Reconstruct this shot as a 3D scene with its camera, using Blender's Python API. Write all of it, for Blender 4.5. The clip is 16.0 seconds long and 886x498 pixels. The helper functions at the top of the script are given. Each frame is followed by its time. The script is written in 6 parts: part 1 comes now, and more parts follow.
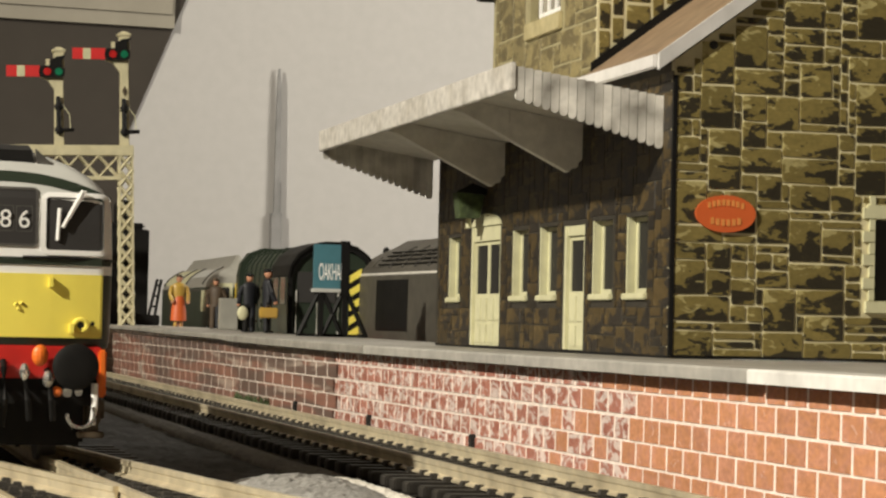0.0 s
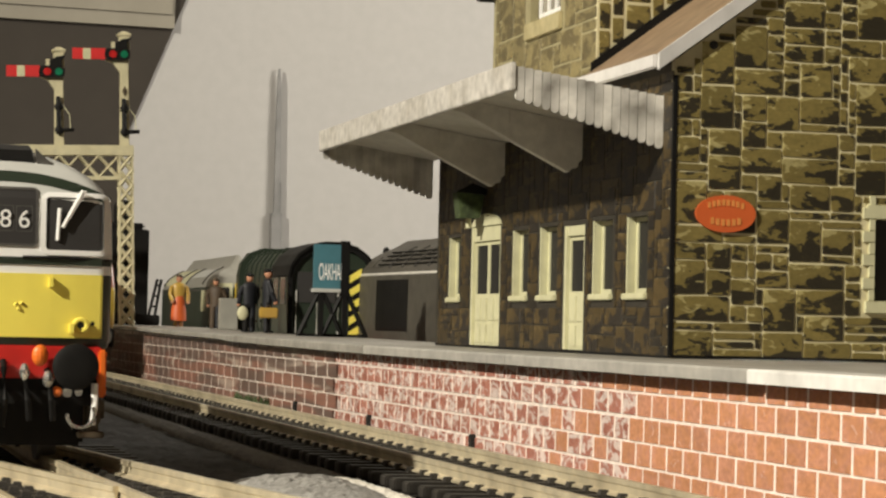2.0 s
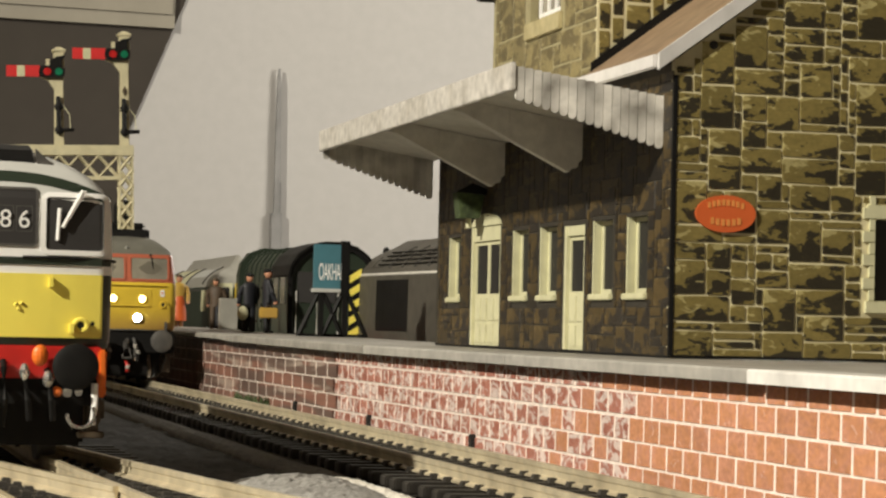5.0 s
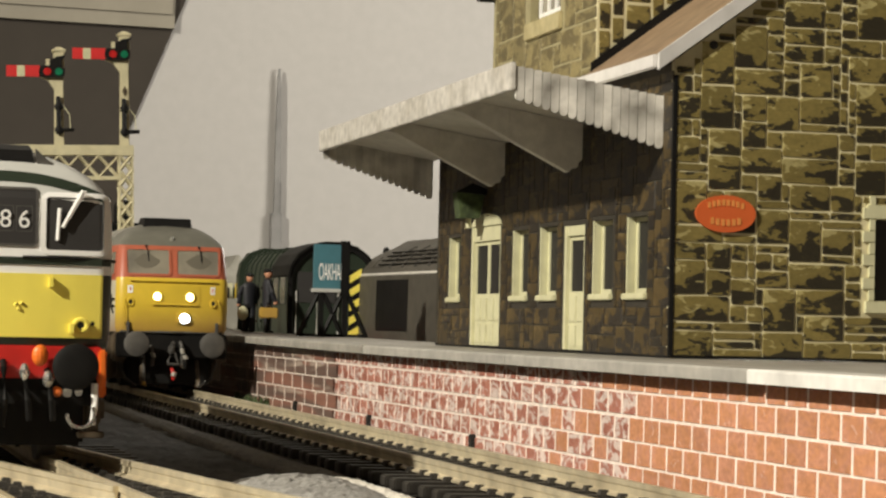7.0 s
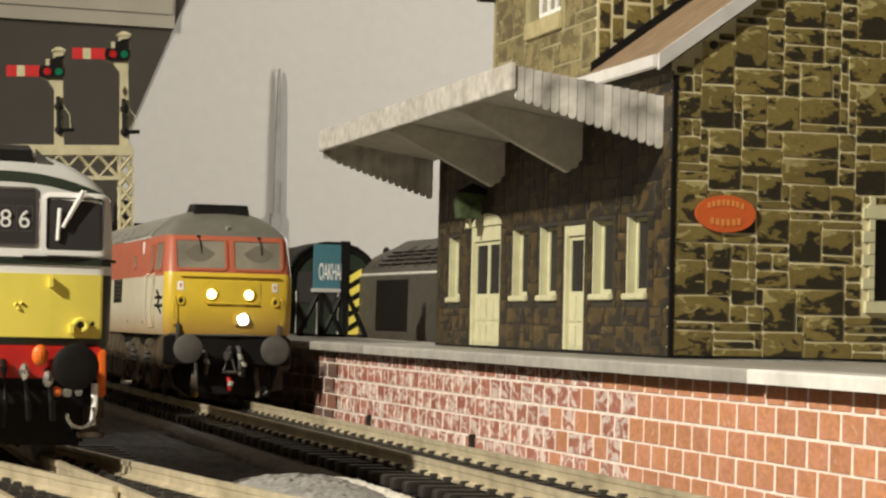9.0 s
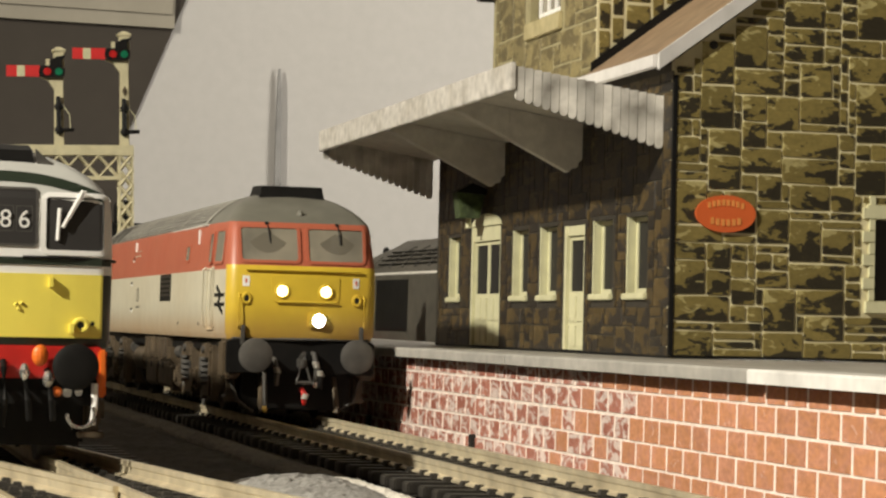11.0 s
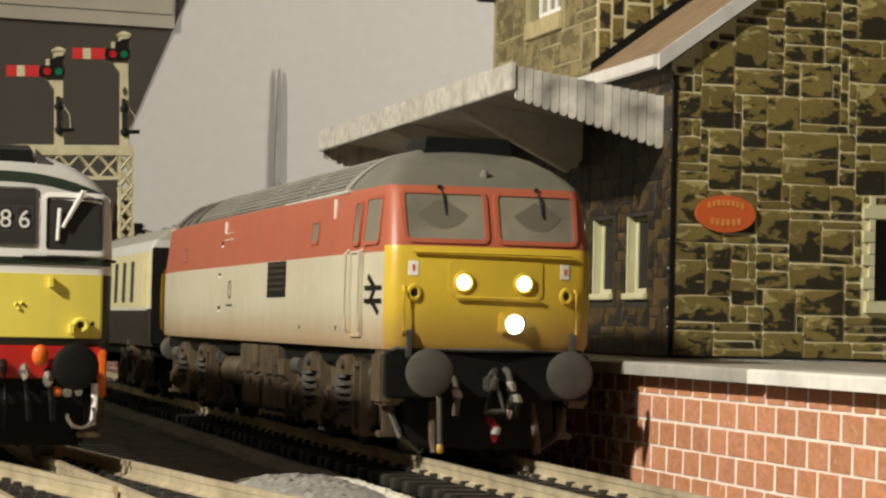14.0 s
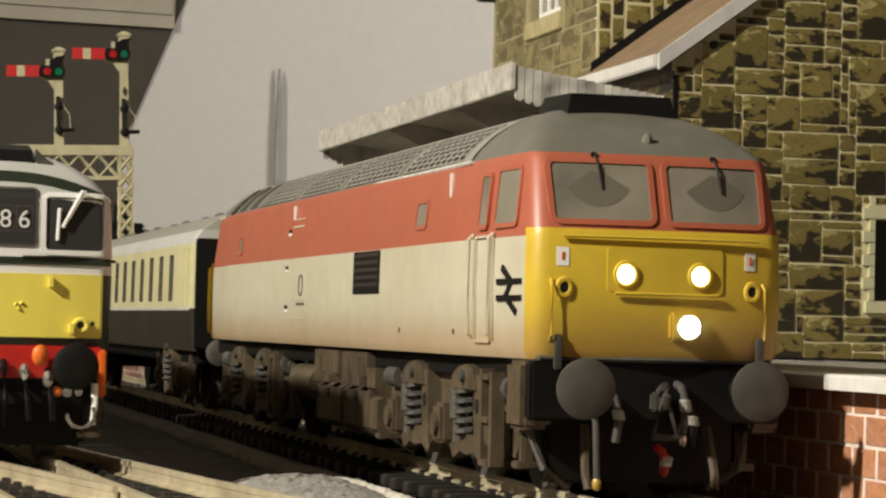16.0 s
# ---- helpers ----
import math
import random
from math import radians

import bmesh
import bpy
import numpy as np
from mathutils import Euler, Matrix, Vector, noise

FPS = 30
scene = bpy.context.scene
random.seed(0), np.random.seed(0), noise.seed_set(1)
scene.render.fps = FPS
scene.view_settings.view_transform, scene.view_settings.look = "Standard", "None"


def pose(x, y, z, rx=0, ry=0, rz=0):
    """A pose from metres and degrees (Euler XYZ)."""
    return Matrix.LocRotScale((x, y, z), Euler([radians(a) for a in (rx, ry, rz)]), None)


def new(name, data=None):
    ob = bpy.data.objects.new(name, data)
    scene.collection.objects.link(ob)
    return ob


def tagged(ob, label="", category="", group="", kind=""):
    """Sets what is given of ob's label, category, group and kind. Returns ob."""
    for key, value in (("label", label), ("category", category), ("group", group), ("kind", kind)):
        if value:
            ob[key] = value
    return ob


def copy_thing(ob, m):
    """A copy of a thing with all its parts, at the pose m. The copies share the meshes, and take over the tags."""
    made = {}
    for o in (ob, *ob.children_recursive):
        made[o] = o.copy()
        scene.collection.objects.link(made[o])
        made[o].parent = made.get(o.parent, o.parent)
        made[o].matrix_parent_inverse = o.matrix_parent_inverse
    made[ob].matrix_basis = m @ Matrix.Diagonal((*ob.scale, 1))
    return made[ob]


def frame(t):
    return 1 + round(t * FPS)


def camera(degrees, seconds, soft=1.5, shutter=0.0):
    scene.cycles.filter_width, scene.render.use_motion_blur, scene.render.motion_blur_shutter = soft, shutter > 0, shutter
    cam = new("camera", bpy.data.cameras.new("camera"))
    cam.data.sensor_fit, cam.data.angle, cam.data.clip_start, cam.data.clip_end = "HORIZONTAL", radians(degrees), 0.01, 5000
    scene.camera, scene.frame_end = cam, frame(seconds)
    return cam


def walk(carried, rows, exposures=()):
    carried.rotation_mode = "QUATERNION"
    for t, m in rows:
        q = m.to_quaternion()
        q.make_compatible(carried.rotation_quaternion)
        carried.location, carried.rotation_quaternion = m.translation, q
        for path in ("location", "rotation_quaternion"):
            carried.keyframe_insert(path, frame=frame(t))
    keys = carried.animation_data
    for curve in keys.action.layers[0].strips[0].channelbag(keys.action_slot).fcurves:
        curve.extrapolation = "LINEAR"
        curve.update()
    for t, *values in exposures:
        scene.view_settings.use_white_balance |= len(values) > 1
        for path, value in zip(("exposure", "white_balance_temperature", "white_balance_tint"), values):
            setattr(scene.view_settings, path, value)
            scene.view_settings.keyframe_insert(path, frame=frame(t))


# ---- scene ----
cam = camera(20.7, 16.0, soft=2.4, shutter=0.5)
EYE = pose(-0.1025, 0.0262, 0.02096, 91.835, 0, -14.361) @ pose(0, 0, 0, 0, 0, 1.358)
walk(cam, [(0.0, EYE), (16.0, EYE)], exposures=[(0.0, 0.0), (11.0, -0.02), (16.0, -0.18)])

# ---- light ----
world = bpy.data.worlds.new("room_air")
scene.world = world
world.use_nodes = True
world.node_tree.nodes["Background"].inputs[0].default_value = (0.9, 0.85, 0.8, 1)
world.node_tree.nodes["Background"].inputs[1].default_value = 0.006


def bulb(name, place, watts, size, colour):
    lamp = bpy.data.lights.new(name, "POINT")
    lamp.energy, lamp.shadow_soft_size, lamp.color = watts, size, colour
    ob = new(name, lamp)
    ob.location = place
    return ob


bulb("hanging_bulb", (-1.07, -0.05, 0.735), 122, 0.03, (1.0, 0.935, 0.79))
# unseen fill lamp added behind the station to brighten the back wall
bulb("rear_bulb", (0.44, 1.26, 0.25), 8.6, 0.10, (1.0, 0.94, 0.82))

# ---- materials ----


def material(name, colour, rough=0.6, metal=0.0, var=0.25, scale=300.0, bump=0.15, second=None, amount=0.35, glow=None, power=0.0,
             spec=0.5, random_tint=0.0, coarse=45.0, wet=0.0):
    """Painted or printed surface: grain at two scales, stains of a second colour, fine relief."""
    m = bpy.data.materials.new(name)
    m.use_nodes = True
    nt = m.node_tree
    b = nt.nodes["Principled BSDF"]
    b.inputs["Roughness"].default_value = rough
    b.inputs["Metallic"].default_value = metal
    b.inputs["Specular IOR Level"].default_value = spec
    co = nt.nodes.new("ShaderNodeTexCoord")
    n1 = nt.nodes.new("ShaderNodeTexNoise")
    n1.inputs["Scale"].default_value, n1.inputs["Detail"].default_value = scale, 6
    n2 = nt.nodes.new("ShaderNodeTexNoise")
    n2.inputs["Scale"].default_value, n2.inputs["Detail"].default_value = coarse, 5
    nt.links.new(co.outputs["Object"], n1.inputs["Vector"])
    nt.links.new(co.outputs["Object"], n2.inputs["Vector"])
    ramp = nt.nodes.new("ShaderNodeMapRange")
    ramp.inputs["From Min"].default_value, ramp.inputs["From Max"].default_value = 0.3, 0.7
    ramp.inputs["To Min"].default_value, ramp.inputs["To Max"].default_value = 1 - var, 1 + var
    nt.links.new(n1.outputs["Fac"], ramp.inputs["Value"])
    mix = nt.nodes.new("ShaderNodeMix")
    mix.data_type = "RGBA"
    c2 = second or tuple(c * 0.6 for c in colour)
    mix.inputs["A"].default_value, mix.inputs["B"].default_value = (*colour, 1), (*c2, 1)
    st = nt.nodes.new("ShaderNodeMapRange")
    st.inputs["From Min"].default_value, st.inputs["From Max"].default_value = 0.45, 0.72
    st.inputs["To Max"].default_value = amount
    nt.links.new(n2.outputs["Fac"], st.inputs["Value"])
    nt.links.new(st.outputs["Result"], mix.inputs["Factor"])
    mul = nt.nodes.new("ShaderNodeMix")
    mul.data_type, mul.blend_type = "RGBA", "MULTIPLY"
    mul.inputs["Factor"].default_value = 1
    nt.links.new(mix.outputs["Result"], mul.inputs["A"])
    nt.links.new(ramp.outputs["Result"], mul.inputs["B"])
    last = mul.outputs["Result"]
    if random_tint:
        info = nt.nodes.new("ShaderNodeObjectInfo")
        rr = nt.nodes.new("ShaderNodeMapRange")
        rr.inputs["To Min"].default_value, rr.inputs["To Max"].default_value = 1 - random_tint, 1 + random_tint
        nt.links.new(info.outputs["Random"], rr.inputs["Value"])
        m2 = nt.nodes.new("ShaderNodeMix")
        m2.data_type, m2.blend_type = "RGBA", "MULTIPLY"
        m2.inputs["Factor"].default_value = 1
        nt.links.new(last, m2.inputs["A"])
        nt.links.new(rr.outputs["Result"], m2.inputs["B"])
        last = m2.outputs["Result"]
    nt.links.new(last, b.inputs["Base Color"])
    ro = nt.nodes.new("ShaderNodeMapRange")
    ro.inputs["To Min"].default_value, ro.inputs["To Max"].default_value = max(0.03, rough - 0.12), min(1, rough + 0.12)
    nt.links.new(n2.outputs["Fac"], ro.inputs["Value"])
    nt.links.new(ro.outputs["Result"], b.inputs["Roughness"])
    if bump:
        bp = nt.nodes.new("ShaderNodeBump")
        bp.inputs["Strength"].default_value, bp.inputs["Distance"].default_value = bump, 0.0004
        nt.links.new(n1.outputs["Fac"], bp.inputs["Height"])
        nt.links.new(bp.outputs["Normal"], b.inputs["Normal"])
    if glow:
        b.inputs["Emission Color"].default_value, b.inputs["Emission Strength"].default_value = (*glow, 1), power
    return m


M = {
    "wall": material("wall_paint", (0.44, 0.425, 0.41), 0.85, var=0.03, scale=120, bump=0.1, second=(0.41, 0.395, 0.38), coarse=3),
    # this dark tone holds the shade on the loft slope
    "wall_shaded": material("shaded_panel_paint", (0.044, 0.036, 0.028), 0.9, var=0.06, scale=60, bump=0.1, coarse=5),
    "beam": material("beam_paint", (0.27, 0.245, 0.195), 0.7, var=0.05, scale=80, coarse=8),
    "ceiling": material("ceiling_paint", (0.75, 0.73, 0.7), 0.9, var=0.03, scale=60, coarse=4),
    "boards": material("brown_boards", (0.10, 0.075, 0.052), 0.8, var=0.15, scale=40, coarse=6),
    "carpet": material("carpet", (0.16, 0.13, 0.11), 0.95, var=0.2, scale=400),
    "ballast_dark": material("dark_ballast", (0.020, 0.017, 0.014), 0.9, var=0.6, scale=900, bump=0.9, second=(0.05, 0.043, 0.036), amount=0.6, coarse=60),
    "ballast": material("ballast", (0.10, 0.09, 0.075), 0.9, var=0.6, scale=900, bump=0.9, second=(0.05, 0.045, 0.04), amount=0.6, coarse=50),
    "grey_grit": material("grey_grit", (0.30, 0.29, 0.27), 0.95, var=0.5, scale=1200, bump=0.9, second=(0.16, 0.15, 0.14), amount=0.7, coarse=150),
    "white_grit": material("white_powder", (0.74, 0.70, 0.62), 0.95, var=0.3, scale=1200, bump=0.7, second=(0.45, 0.42, 0.37), coarse=120),
    "rail": material("rail_steel", (0.62, 0.54, 0.38), 0.36, 0.35, var=0.2, scale=250, second=(0.22, 0.17, 0.10), amount=0.5, coarse=60),
    "sleeper": material("sleeper_plastic", (0.020, 0.017, 0.014), 0.6, var=0.3, scale=500, second=(0.10, 0.09, 0.07), amount=0.4, coarse=150),
    "plat_top": material("platform_grey", (0.35, 0.33, 0.29), 0.5, var=0.2, scale=300, bump=0.3, second=(0.20, 0.185, 0.16), amount=0.8, coarse=45),
    "plat_edge": material("platform_edge_paint", (0.82, 0.80, 0.76), 0.3, var=0.1, scale=300, second=(0.45, 0.43, 0.40), amount=0.6, coarse=50),
    "plat_mid": material("worn_platform_edge", (0.42, 0.40, 0.36), 0.4, var=0.15, scale=300, second=(0.28, 0.27, 0.25), amount=0.8, coarse=70),
    "mortar_pale": material("pale_mortar", (0.86, 0.76, 0.68), 0.28, var=0.15, scale=300, second=(0.55, 0.40, 0.33), coarse=60),
    "brick": material("red_brick_print", (0.50, 0.205, 0.145), 0.30, var=0.15, scale=350, second=(0.36, 0.135, 0.098), amount=0.5, random_tint=0.18, coarse=80),
    "stone": material("brown_stone_print", (0.155, 0.115, 0.042), 0.55, var=0.22, scale=420, bump=0.3, second=(0.035, 0.028, 0.016), amount=0.95, random_tint=0.25, coarse=190),
    "stone_light": material("pale_stone_print", (0.36, 0.31, 0.17), 0.6, var=0.15, scale=300, second=(0.20, 0.165, 0.075), amount=0.8, random_tint=0.2, coarse=130),
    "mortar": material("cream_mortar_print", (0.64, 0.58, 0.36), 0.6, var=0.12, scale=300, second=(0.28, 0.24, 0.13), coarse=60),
    # joint colour darkened to carry the canopy shade on the front wall
    "mortar_shaded": material("shaded_mortar_print", (0.034, 0.029, 0.021), 0.6, var=0.15, scale=300, coarse=60),
    "cream": material("cream_paint", (0.58, 0.56, 0.36), 0.55, var=0.08, scale=300, second=(0.45, 0.43, 0.26), coarse=60),
    "white": material("white_card", (0.80, 0.77, 0.70), 0.38, var=0.1, scale=420, bump=0.4, second=(0.55, 0.51, 0.44), amount=0.6, coarse=90),
    "fascia": material("weathered_white_fascia", (0.60, 0.57, 0.52), 0.34, var=0.25, scale=420, bump=0.5, second=(0.40, 0.37, 0.32), amount=0.8, coarse=140),
    "mortar_buff": material("buff_mortar_print", (0.32, 0.285, 0.16), 0.6, var=0.12, scale=300, second=(0.24, 0.21, 0.11), coarse=60),
    "valance": material("worn_white_boards", (0.70, 0.67, 0.61), 0.45, var=0.2, scale=420, bump=0.4, second=(0.17, 0.155, 0.13), amount=0.85, random_tint=0.2, coarse=210),
    "bargeboard": material("bargeboard_grey", (0.62, 0.60, 0.58), 0.5, var=0.1, scale=200, coarse=60),
    "roof_tile": material("brown_roof_print", (0.24, 0.165, 0.10), 0.6, var=0.2, scale=250, second=(0.16, 0.11, 0.07), coarse=80),
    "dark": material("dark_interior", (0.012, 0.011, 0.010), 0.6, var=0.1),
    "black": material("black_paint", (0.008, 0.0075, 0.007), 0.55, var=0.2, scale=300, spec=0.2),
    "orange_sign": material("orange_enamel", (0.62, 0.12, 0.03), 0.45, var=0.06, scale=200),
    "sign_text": material("pale_orange_print", (0.70, 0.27, 0.07), 0.5, var=0.05),
    "loco_red": material("red_loco_paint", (0.41, 0.113, 0.063), 0.42, var=0.05, scale=250, bump=0.05, second=(0.39, 0.085, 0.05), coarse=40),
    "loco_cream": material("cream_grey_loco_paint", (0.56, 0.52, 0.40), 0.45, var=0.05, scale=250, bump=0.05, second=(0.46, 0.40, 0.28), amount=0.5, coarse=30),
    "loco_yellow": material("yellow_loco_paint", (0.66, 0.47, 0.045), 0.36, var=0.06, scale=250, bump=0.05, second=(0.50, 0.30, 0.035), amount=0.7, coarse=45),
    "lemon": material("lemon_loco_paint", (0.88, 0.75, 0.13), 0.3, var=0.03, scale=250, bump=0.03, second=(0.82, 0.68, 0.11), coarse=45),
    "loco_grey": material("grey_roof_paint", (0.15, 0.145, 0.118), 0.5, var=0.1, scale=250, second=(0.15, 0.145, 0.13), coarse=40),
    "roof_silver": material("silver_grey_roof_paint", (0.30, 0.29, 0.255), 0.4, 0.0, var=0.1, scale=250, second=(0.38, 0.37, 0.33), coarse=40),
    "grille_bar": material("silver_grille_bars", (0.42, 0.40, 0.35), 0.4, 0.1, var=0.1, scale=250, coarse=40),
    "roof_pale": material("pale_grey_roof_paint", (0.50, 0.50, 0.47), 0.5, var=0.05, scale=250, coarse=40),
    "loco_green": material("dark_green_loco_paint", (0.022, 0.032, 0.021), 0.4, var=0.1, scale=250, second=(0.04, 0.05, 0.035), coarse=40),
    "loco_blue": material("blue_grey_loco_paint", (0.066, 0.060, 0.048), 0.55, var=0.2, scale=250, second=(0.11, 0.098, 0.075), coarse=40),
    "frame_brown": material("weathered_underframe", (0.095, 0.070, 0.043), 0.5, var=0.35, scale=350, second=(0.045, 0.033, 0.022), amount=0.7, coarse=90),
    "gunmetal": material("gunmetal", (0.075, 0.07, 0.063), 0.6, 0.15, var=0.2, scale=350, second=(0.16, 0.14, 0.11), coarse=120),
    "chrome": material("bright_steel", (0.7, 0.68, 0.64), 0.25, 0.9, var=0.1),
    "white_paint": material("white_loco_paint", (0.87, 0.86, 0.83), 0.35, var=0.03, bump=0.03, coarse=40),
    "red_beam": material("red_buffer_beam", (0.50, 0.02, 0.015), 0.4, var=0.1),
    "orange": material("orange_paint", (0.80, 0.17, 0.02), 0.4, var=0.1),
    "signal_red": material("red_signal_paint", (0.62, 0.03, 0.03), 0.45, var=0.05),
    "signal_cream": material("cream_signal_paint", (0.60, 0.55, 0.36), 0.5, var=0.1, second=(0.42, 0.37, 0.22), coarse=80),
    "green_lens": material("green_lens", (0.01, 0.16, 0.08), 0.2),
    "red_lens": material("red_lens", (0.45, 0.02, 0.02), 0.2),
    "coach_cream": material("cream_coach_paint", (0.62, 0.57, 0.34), 0.45, var=0.05, coarse=40),
    "coach_brown": material("dark_brown_coach_paint", (0.030, 0.024, 0.018), 0.45, var=0.1, coarse=40),
    "sign_blue": material("blue_sign_paint", (0.06, 0.17, 0.21), 0.5, var=0.05, coarse=40),
    "lamp_warm": material("warm_lamp", (1, 0.9, 0.6), 0.3, glow=(1.0, 0.78, 0.32), power=7.0),
    "lamp_cool": material("cool_lamp", (0.9, 0.95, 1), 0.3, glow=(0.62, 0.75, 1.0), power=16.0),
    "mast": material("grey_mast", (0.22, 0.215, 0.21), 0.7, var=0.2, scale=60, coarse=20),
    "foliage": material("green_foliage", (0.05, 0.07, 0.025), 0.9, var=0.5, scale=700, bump=0.8),
    "skin": material("pinkish_paint", (0.50, 0.24, 0.14), 0.6, var=0.1),
}
M["pane"] = material("smoky_cab_glass", (0.27, 0.245, 0.19), 0.14, var=0.06, scale=60, bump=0, second=(0.09, 0.085, 0.075), amount=0.8, coarse=55)


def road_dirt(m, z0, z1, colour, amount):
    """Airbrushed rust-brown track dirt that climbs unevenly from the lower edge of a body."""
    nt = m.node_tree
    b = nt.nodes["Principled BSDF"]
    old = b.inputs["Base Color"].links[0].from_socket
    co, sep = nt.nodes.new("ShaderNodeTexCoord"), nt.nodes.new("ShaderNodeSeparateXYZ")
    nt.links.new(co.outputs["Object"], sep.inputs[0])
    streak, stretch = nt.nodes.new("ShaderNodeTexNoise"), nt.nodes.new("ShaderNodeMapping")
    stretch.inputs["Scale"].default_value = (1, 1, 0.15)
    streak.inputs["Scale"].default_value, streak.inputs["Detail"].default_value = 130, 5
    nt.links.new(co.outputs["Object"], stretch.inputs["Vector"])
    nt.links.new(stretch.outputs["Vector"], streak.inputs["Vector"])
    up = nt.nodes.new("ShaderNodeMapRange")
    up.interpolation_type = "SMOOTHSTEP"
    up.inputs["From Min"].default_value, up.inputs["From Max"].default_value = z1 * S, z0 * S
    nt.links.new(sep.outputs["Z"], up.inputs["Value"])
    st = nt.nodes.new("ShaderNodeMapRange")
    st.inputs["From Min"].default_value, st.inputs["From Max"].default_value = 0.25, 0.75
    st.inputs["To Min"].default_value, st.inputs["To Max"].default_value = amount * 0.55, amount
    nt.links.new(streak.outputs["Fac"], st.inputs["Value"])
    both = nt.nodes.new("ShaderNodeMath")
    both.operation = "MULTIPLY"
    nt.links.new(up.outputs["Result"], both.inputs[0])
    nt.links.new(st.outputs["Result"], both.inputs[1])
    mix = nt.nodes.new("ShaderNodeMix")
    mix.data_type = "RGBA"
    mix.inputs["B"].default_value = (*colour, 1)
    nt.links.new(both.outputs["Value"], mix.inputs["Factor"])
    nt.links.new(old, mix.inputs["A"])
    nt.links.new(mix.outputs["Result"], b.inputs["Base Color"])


S = 0.001  # the models are drawn in millimetres
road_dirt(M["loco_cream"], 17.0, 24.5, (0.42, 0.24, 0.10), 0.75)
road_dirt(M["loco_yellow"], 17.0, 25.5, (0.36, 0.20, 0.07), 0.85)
M["pane_dark"] = material("dark_cab_glass", (0.045, 0.043, 0.042), 0.1, var=0.1, scale=60, bump=0, coarse=60)
M["pane_swept"] = material("swept_cab_glass", (0.155, 0.14, 0.11), 0.12, var=0.06, scale=60, bump=0, coarse=55)
M["steel_band"] = material("pale_band_paint", (0.62, 0.60, 0.55), 0.4)


# ---- mesh helpers (millimetres) ----
def box(bm, x0, x1, y0, y1, z0, z1, bevel=0.0, taper=0.0):
    vs = [bm.verts.new(p) for p in ((x0, y0, z0), (x1, y0, z0), (x1, y1, z0), (x0, y1, z0),
                                    (x0 + taper, y0 + taper, z1), (x1 - taper, y0 + taper, z1), (x1 - taper, y1 - taper, z1), (x0 + taper, y1 - taper, z1))]
    fs = [bm.faces.new([vs[i] for i in f]) for f in ((3, 2, 1, 0), (4, 5, 6, 7), (0, 1, 5, 4), (1, 2, 6, 5), (2, 3, 7, 6), (3, 0, 4, 7))]
    if bevel:
        es = list({e for f in fs for e in f.edges})
        bmesh.ops.bevel(bm, geom=es, offset=bevel, segments=2, affect="EDGES", clamp_overlap=True)
    return bm


def rod(bm, p, q, r, r2=None, seg=12):
    p, q = Vector(p), Vector(q)
    d = q - p
    m = Matrix.Translation((p + q) / 2) @ d.to_track_quat("Z", "Y").to_matrix().to_4x4()
    bmesh.ops.create_cone(bm, cap_ends=True, segments=seg, radius1=r, radius2=r if r2 is None else r2, depth=d.length, matrix=m)
    return bm


def ball(bm, p, rx, ry=None, rz=None, seg=12):
    m = Matrix.Translation(p) @ Matrix.Diagonal((rx, ry or rx, rz or rx, 1))
    bmesh.ops.create_uvsphere(bm, u_segments=seg, v_segments=max(6, seg // 2 + 2), radius=1, matrix=m)
    return bm


def extrude_poly(bm, pts, a, b, axis="x"):
    """A flat outline, given in the two other axes, drawn out from a to b along an axis."""
    def place(u, v, w):
        return {"x": (w, u, v), "y": (u, w, v), "z": (u, v, w)}[axis]
    lo = [bm.verts.new(place(u, v, a)) for u, v in pts]
    hi = [bm.verts.new(place(u, v, b)) for u, v in pts]
    bm.faces.new(lo[::-1])
    bm.faces.new(hi)
    for i in range(len(pts)):
        j = (i + 1) % len(pts)
        bm.faces.new((lo[i], lo[j], hi[j], hi[i]))
    return bm


def skin(bm, rings, closed=True, cap=False):
    rows = [[bm.verts.new(p) for p in r] for r in rings]
    for r, s in zip(rows, rows[1:]):
        n = len(r)
        for i in range(n if closed else n - 1):
            j = (i + 1) % n
            bm.faces.new((r[i], r[j], s[j], s[i]))
    if cap:
        bm.faces.new(rows[0][::-1])
        bm.faces.new(rows[-1])
    return bm


def torus(bm, p, axis, R, r, seg=20, arc=(0, 360)):
    """A round bar bent into a ring or a piece of one."""
    axis = Vector(axis).normalized()
    q = axis.to_track_quat("Z", "Y").to_matrix()
    a0, a1 = radians(arc[0]), radians(arc[1])
    rings = []
    for i in range(seg + 1):
        a = a0 + (a1 - a0) * i / seg
        ring = []
        for k in range(6):
            b = math.tau * k / 6
            v = Vector(((R + r * math.cos(b)) * math.cos(a), (R + r * math.cos(b)) * math.sin(a), r * math.sin(b)))
            ring.append(Vector(p) + q @ v)
        rings.append(ring)
    return skin(bm, rings)


def tube(bm, pts, r, seg=8):
    """A bent wire or hose through points."""
    pts = [Vector(p) for p in pts]
    rings = []
    for i, p in enumerate(pts):
        d = (pts[min(i + 1, len(pts) - 1)] - pts[max(i - 1, 0)]).normalized()
        q = d.to_track_quat("Z", "Y").to_matrix()
        rings.append([p + q @ Vector((r * math.cos(math.tau * k / seg), r * math.sin(math.tau * k / seg), 0)) for k in range(seg)])
    return skin(bm, rings, cap=True)


